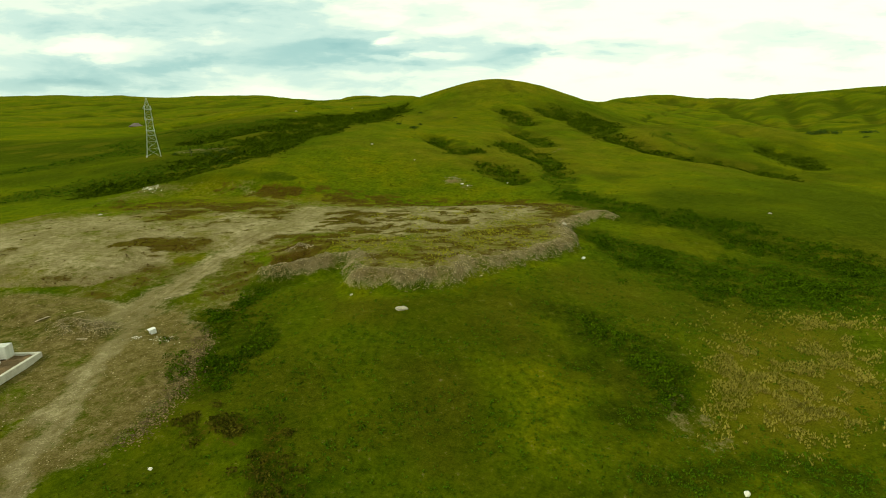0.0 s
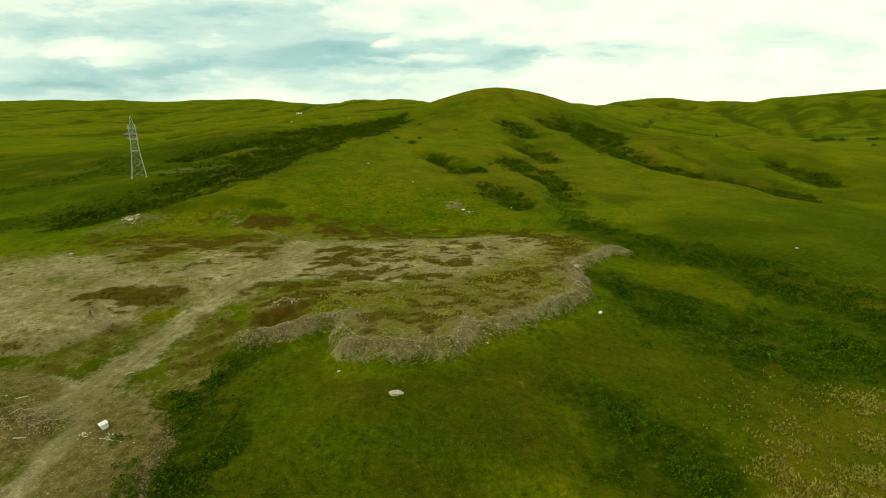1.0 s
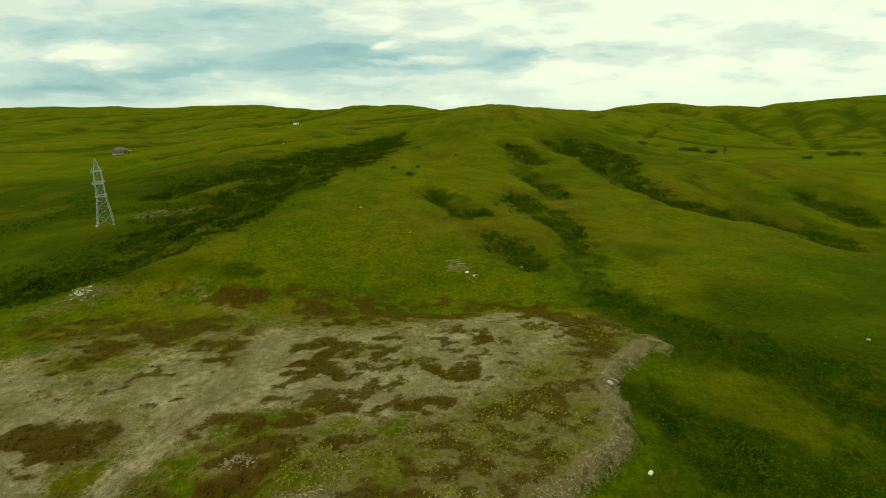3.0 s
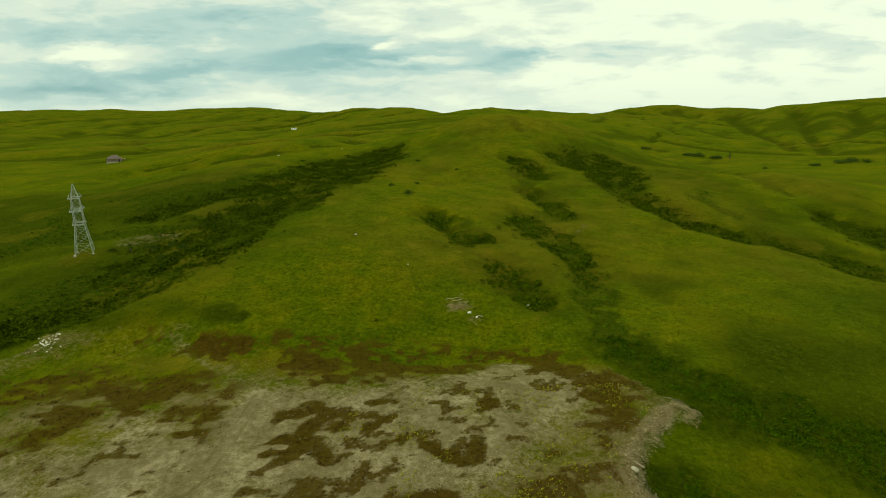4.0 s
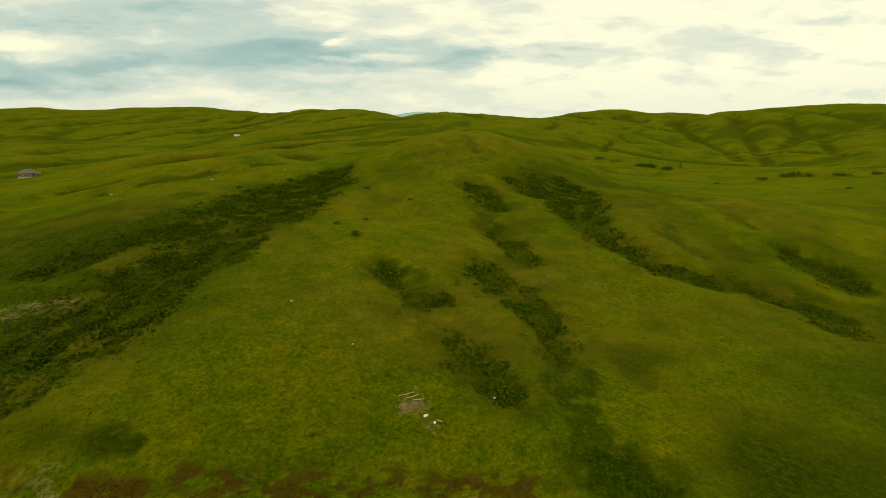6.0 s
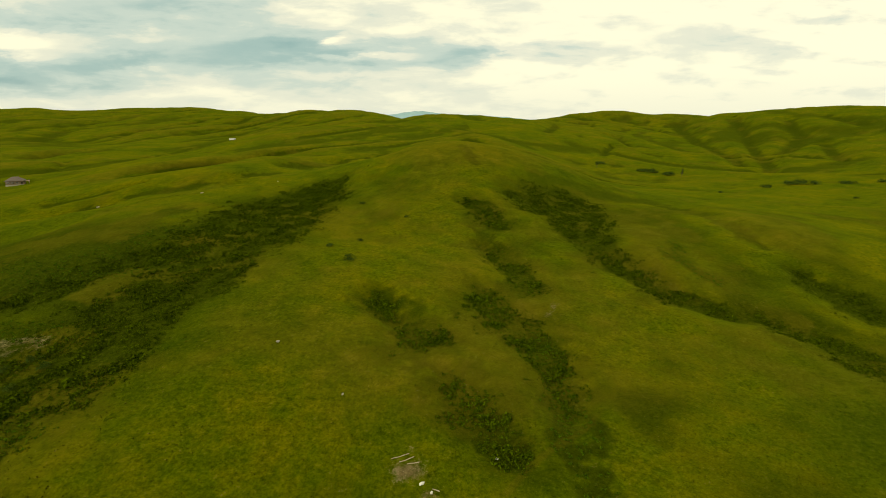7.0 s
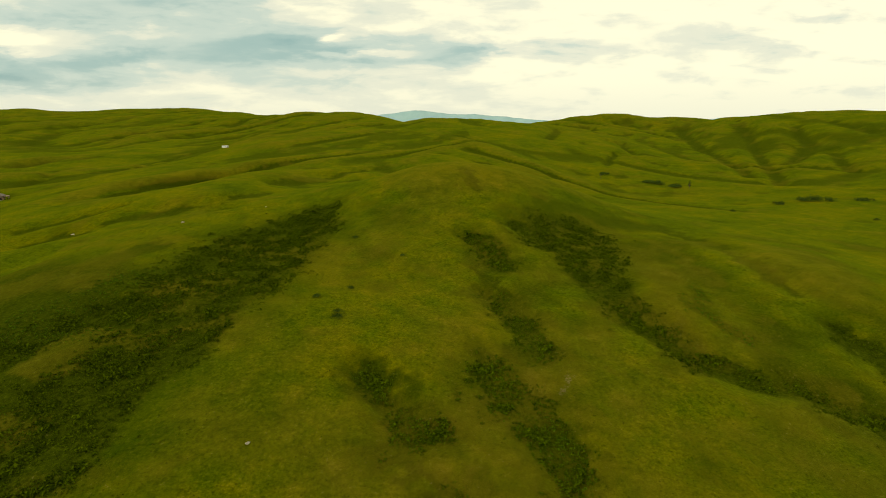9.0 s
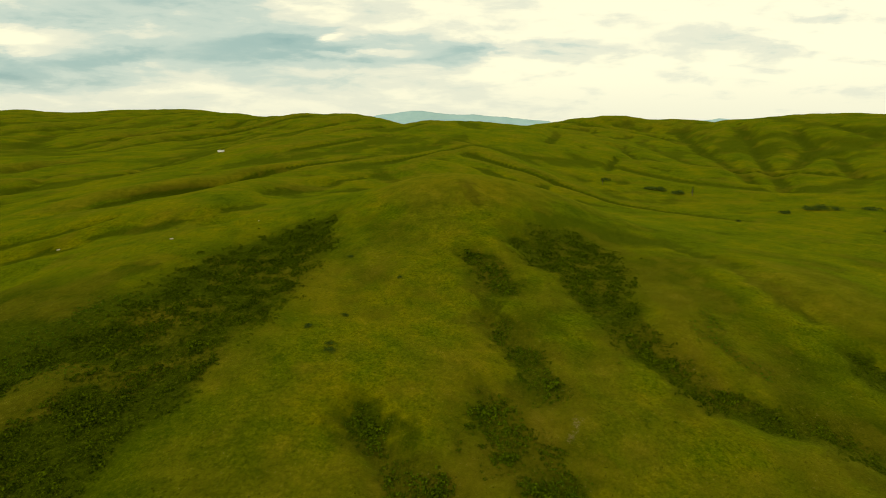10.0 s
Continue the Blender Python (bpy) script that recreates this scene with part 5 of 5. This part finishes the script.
def build_tree(x, y, tall, wide, label, seed, low=0.25):
    """Tapered trunk, limbs, and a crown of many small leaf cards in uneven clumps."""
    r = np.random.default_rng(seed)
    tr = thing("tree", x, y, 0, label, "tree", sink=0.15)
    bm = bmesh.new()
    bmesh.ops.create_cone(bm, cap_ends=True, segments=8, radius1=tall * 0.03, radius2=tall * 0.010, depth=tall * 0.8, matrix=Matrix.Translation((0, 0, tall * 0.4)))
    part("trunk", bm, M_BARK, tr)
    bm = bmesh.new()
    tips = []
    for k in range(9):
        z = tall * (low + 0.55 * r.uniform(0, 1))
        a = r.uniform(0, 2 * np.pi)
        p = Vector((math.cos(a) * wide * r.uniform(0.25, 0.48), math.sin(a) * wide * r.uniform(0.25, 0.48), z + tall * r.uniform(0.08, 0.22)))
        q = Vector((0, 0, z))
        m = Matrix.Translation((p + q) / 2) @ (p - q).to_track_quat("Z", "Y").to_matrix().to_4x4()
        bmesh.ops.create_cone(bm, cap_ends=True, segments=5, radius1=tall * 0.011, radius2=tall * 0.004, depth=(p - q).length, matrix=m)
        tips.append(p)
    part("limbs", bm, M_BARK, tr)
    tips += [Vector((r.normal(0, wide * 0.12), r.normal(0, wide * 0.12), tall * f)) for f in (0.6, 0.72, 0.84, 0.93)]
    c = np.array(tips) - np.array([0, 0, tall * 0.06])
    rad = r.uniform(0.16, 0.28, len(c)) * wide
    v1, f1 = leaf_cards(c, rad, rad * r.uniform(0.9, 1.4, len(c)) * 0.9, 60, 0.16, seed + 1)
    v2, f2 = leaf_cards(c, rad * 0.9, -rad * 0.6, 25, 0.18, seed + 2)
    cr = new("crown", mesh_from("crown", np.vstack([v1, v2]), np.vstack([f1, f2 + len(v1)]), M_LEAF))
    cr.parent = tr
    return tr


def build_bush(x, y, wide, tall, label, seed):
    r = np.random.default_rng(seed)
    n = 9
    c = np.c_[r.normal(0, wide * 0.22, n), r.normal(0, wide * 0.22, n), r.uniform(0.0, 0.35, n) * tall]
    rad = r.uniform(0.22, 0.38, n) * wide
    v, f = leaf_cards(c, rad, np.minimum(rad * 1.1, tall * 0.7), 60, 0.16, seed + 1)
    ob = new("bush", mesh_from("bush", v, f, M_LEAF))
    ob.matrix_world = pose(x, y, float(ground(np.array([x]), np.array([y]))[0]) - 0.05)
    return tagged(ob, label, "bush", "bushes on the hills")


build_pylon(-111.1, 191.2, 118).scale = (0.86, 0.86, 0.86)
build_house(-335.0, 551.0, 30)
build_cabin(-229.0, 823.0, 10, 8.0, "white site cabin far off on a green slope")
build_kennel(-36.7, 57.3, -38).scale = (0.64, 0.64, 0.66)
build_foundation(-46.75, 52.2, 3)
fz0 = float(ground(np.array([-50.0]), np.array([50.0]))[0]) + 0.55
build_blocks(-50.2, 50.9, fz0, 8, 2, 3, 5, "stack of pale grey aerated concrete blocks on a pallet")
build_blocks(-49.7, 48.9, fz0, 8, 2, 2, 4, "lower stack of whitish concrete blocks on a pallet")
for k, (x, y, s, fl, tn, lb) in enumerate([
        (-5.5, 61.0, 0.75, 0.35, 10, "flat pale boulder lying in the grass"), (25.1, 84.2, 0.42, 0.6, 40, "small white stone on the green slope"),
        (-23.9, 34.2, 0.2, 0.7, 0, "small white stone in the grass"), (25.3, 34.3, 0.35, 0.6, 60, "white stone among the weeds"),
        (-13.0, 65.6, 0.25, 0.5, 20, "small pale stone below the rubble bank"), (79.6, 117.6, 0.4, 0.5, 0, "small pale stone on the hillside"),
        (-79.7, 112.2, 0.45, 0.5, 15, "pale stone at the edge of the pad"), (25.6, 101.2, 0.6, 0.5, 120, "pale broken slab on the rubble bank"),
        (6, 154.1, 0.5, 0.5, 35, "white rubble lump on a spoil heap"), (7.6, 152, 0.35, 0.6, 80, "white rubble lump beside a spoil heap"),
        (21, 159.9, 0.35, 0.6, 10, "white stone below a shrub gully"), (-103.8, 359.1, 0.8, 0.5, 10, "pale outcrop on a grassy ridge"),
        (-175.1, 387.3, 1.0, 0.3, 20, "long pale outcrop on a grassy ridge"), (-69.1, 387.5, 0.5, 0.5, 0, "small pale outcrop on the hillside"),
        (-27.7, 195, 0.5, 0.6, 30, "pale stone on the green spur"), (-10.1, 176.5, 0.35, 0.6, 70, "pale stone on the green spur")]):
    build_rock(x, y, s, fl, tn, lb, M_PALE if "white" in lb else M_GREY, seed=k + 1)
def build_plank(x, y, length, turn, lift=0.05):
    """A warped board lying on the ground."""
    bm = bmesh.new()
    box(bm, 0, 0, 0, length, 0.2, 0.05, 0.008)
    bmesh.ops.subdivide_edges(bm, edges=[e for e in bm.edges if e.calc_length() > length * 0.8], cuts=6)
    for v in bm.verts:
        v.co.z += 0.05 * math.sin(v.co.x * 1.7 + turn)
    ob = new("plank", bm_mesh("plank", bm, M_WOOD))
    ob.matrix_world = pose(x, y, float(ground(np.array([x]), np.array([y]))[0]) + lift, 0, 0, turn)
    return tagged(ob, "weathered grey wooden board lying on the ground", "plank", "loose boards")


for x, y, length, turn in ((-49.6, 61.6, 2.2, 25), (-51.5, 62.4, 1.4, -40), (-53.2, 60.6, 1.8, 70), (-44.5, 55.6, 1.2, 10), (2.2, 160, 3.6, 18), (3.4, 159.1, 3.0, 24), (4.6, 158.3, 2.4, 10), (8.3, 152.5, 1.8, -30), (26.2, 103.0, 3.4, 118), (-40.5, 68.0, 1.2, 60)):
    build_plank(x, y, length, turn)
r = np.random.default_rng(61)
x, y = np.r_[r.normal(-34.6, 0.9, 70), r.normal(-38.4, 0.5, 30)], np.r_[r.normal(55.6, 0.5, 70), r.normal(56.4, 0.3, 30)]
v, f = stones_at(x, y, r.uniform(0.02, 0.09, 100), 64)
stuff("white_rubble", v, f, M_PALE, "broken pale limestone chips beside the track", "rubble")
x, y = r.normal(-82, 1.4, 90), r.normal(138, 1.4, 90)
v, f = stones_at(x, y, r.uniform(0.05, 0.20, 90), 62)
stuff("white_rubble", v, f, M_PALE, "heap of white broken rubble at the pad's edge", "rubble")
x, y = np.r_[r.normal(-47.5, 1.5, 1800), r.normal(-44.2, 1.2, 1500)], np.r_[r.normal(58.4, 1.1, 1800), r.normal(58.2, 1.0, 1500)]
v, f = stones_at(x, y, r.uniform(0.025, 0.085, 3300), 63)
stuff("gravel_heap", v, f, M_STONE, "low heaps of grey gravel beside the track", "gravel")
for k, (x, y, tall, wide, lb) in enumerate([
        (-96.5, 190.6, 3.4, 1.9, "slim young dark green tree near the pylon"), (331, 617, 11, 4.5, "tall slim tree in the valley meadow"),
        (250, 668, 8, 5, "small dark tree on the valley floor")]):
    build_tree(x, y, tall, wide, lb, 700 + 10 * k)
for k, (x, y, w, h) in enumerate([(-91.6, 194.1, 3.4, 2.2), (-87.5, 197.7, 3.0, 2.0), (-82, 193.4, 3.2, 1.8), (-84.7, 185.9, 2.6, 1.5), (-103.4, 192.6, 2.0, 1.2), (-13.8, 250.2, 3.2, 1.4), (-14.8, 254, 2.6, 1.2), (-12, 273.6, 2.2, 1.1),
                                  (-14, 323.9, 2.4, 1.2), (-23.3, 265.5, 3.0, 0.9), (7, 302.6, 2.2, 0.8), (310, 645, 12, 5), (322, 632, 14, 4), (300, 652, 12, 3.5), (380, 503, 13, 5.5), (370, 508, 10, 4.5), (388, 498, 8, 4),
                                  (346, 505, 9, 3), (353, 419, 3.5, 2.4), (277, 469, 4, 2), (265, 690, 9, 4), (414, 490, 10, 3), (440, 480, 9, 3)]):
    build_bush(x, y, w, h, "dark green bush standing in grass", 800 + 7 * k)


def build_range(name, x0, x1, y, peaks, base, label):
    """A far mountain range: a long ridge with folded flanks."""
    nx_, ny_ = 120, 14
    xs, fs = np.linspace(x0, x1, nx_), np.linspace(0, 1, ny_)
    crest = base + sum(a * np.exp(-((xs - px) / w) ** 2) for px, w, a in peaks)
    crest = crest + 6 * fbm(xs / 120, xs * 0 + y / 50, 4, 91)
    X, Fr = np.meshgrid(xs, fs)
    prof = np.where(Fr < 0.6, Fr / 0.6, (1 - Fr) / 0.4)
    Z = -60 + (crest[None] + 60) * prof ** 0.9 + 9 * fbm(X / 70, Fr * 5, 3, 95) * prof * (1 - prof) * 2
    Y = y - 350 + Fr * 600
    ii = np.arange(nx_ * ny_).reshape(ny_, nx_)
    q = np.stack([ii[:-1, :-1], ii[:-1, 1:], ii[1:, 1:], ii[1:, :-1]], -1).reshape(-1, 4)
    me = mesh_from(name, np.c_[X.ravel(), Y.ravel(), Z.ravel()], q, M_FAR_HAZE)
    me.polygons.foreach_set("use_smooth", np.ones(len(q), bool))
    return tagged(new(name, me), label, "mountains", kind="structure")


# blue-grey base colour stands in for the haze over the far mountains
M_FAR_HAZE = speckled("haze_blue_distance", (0.20, 0.34, 0.36), (0.26, 0.40, 0.41), 0.01, 1.0, 0.5)
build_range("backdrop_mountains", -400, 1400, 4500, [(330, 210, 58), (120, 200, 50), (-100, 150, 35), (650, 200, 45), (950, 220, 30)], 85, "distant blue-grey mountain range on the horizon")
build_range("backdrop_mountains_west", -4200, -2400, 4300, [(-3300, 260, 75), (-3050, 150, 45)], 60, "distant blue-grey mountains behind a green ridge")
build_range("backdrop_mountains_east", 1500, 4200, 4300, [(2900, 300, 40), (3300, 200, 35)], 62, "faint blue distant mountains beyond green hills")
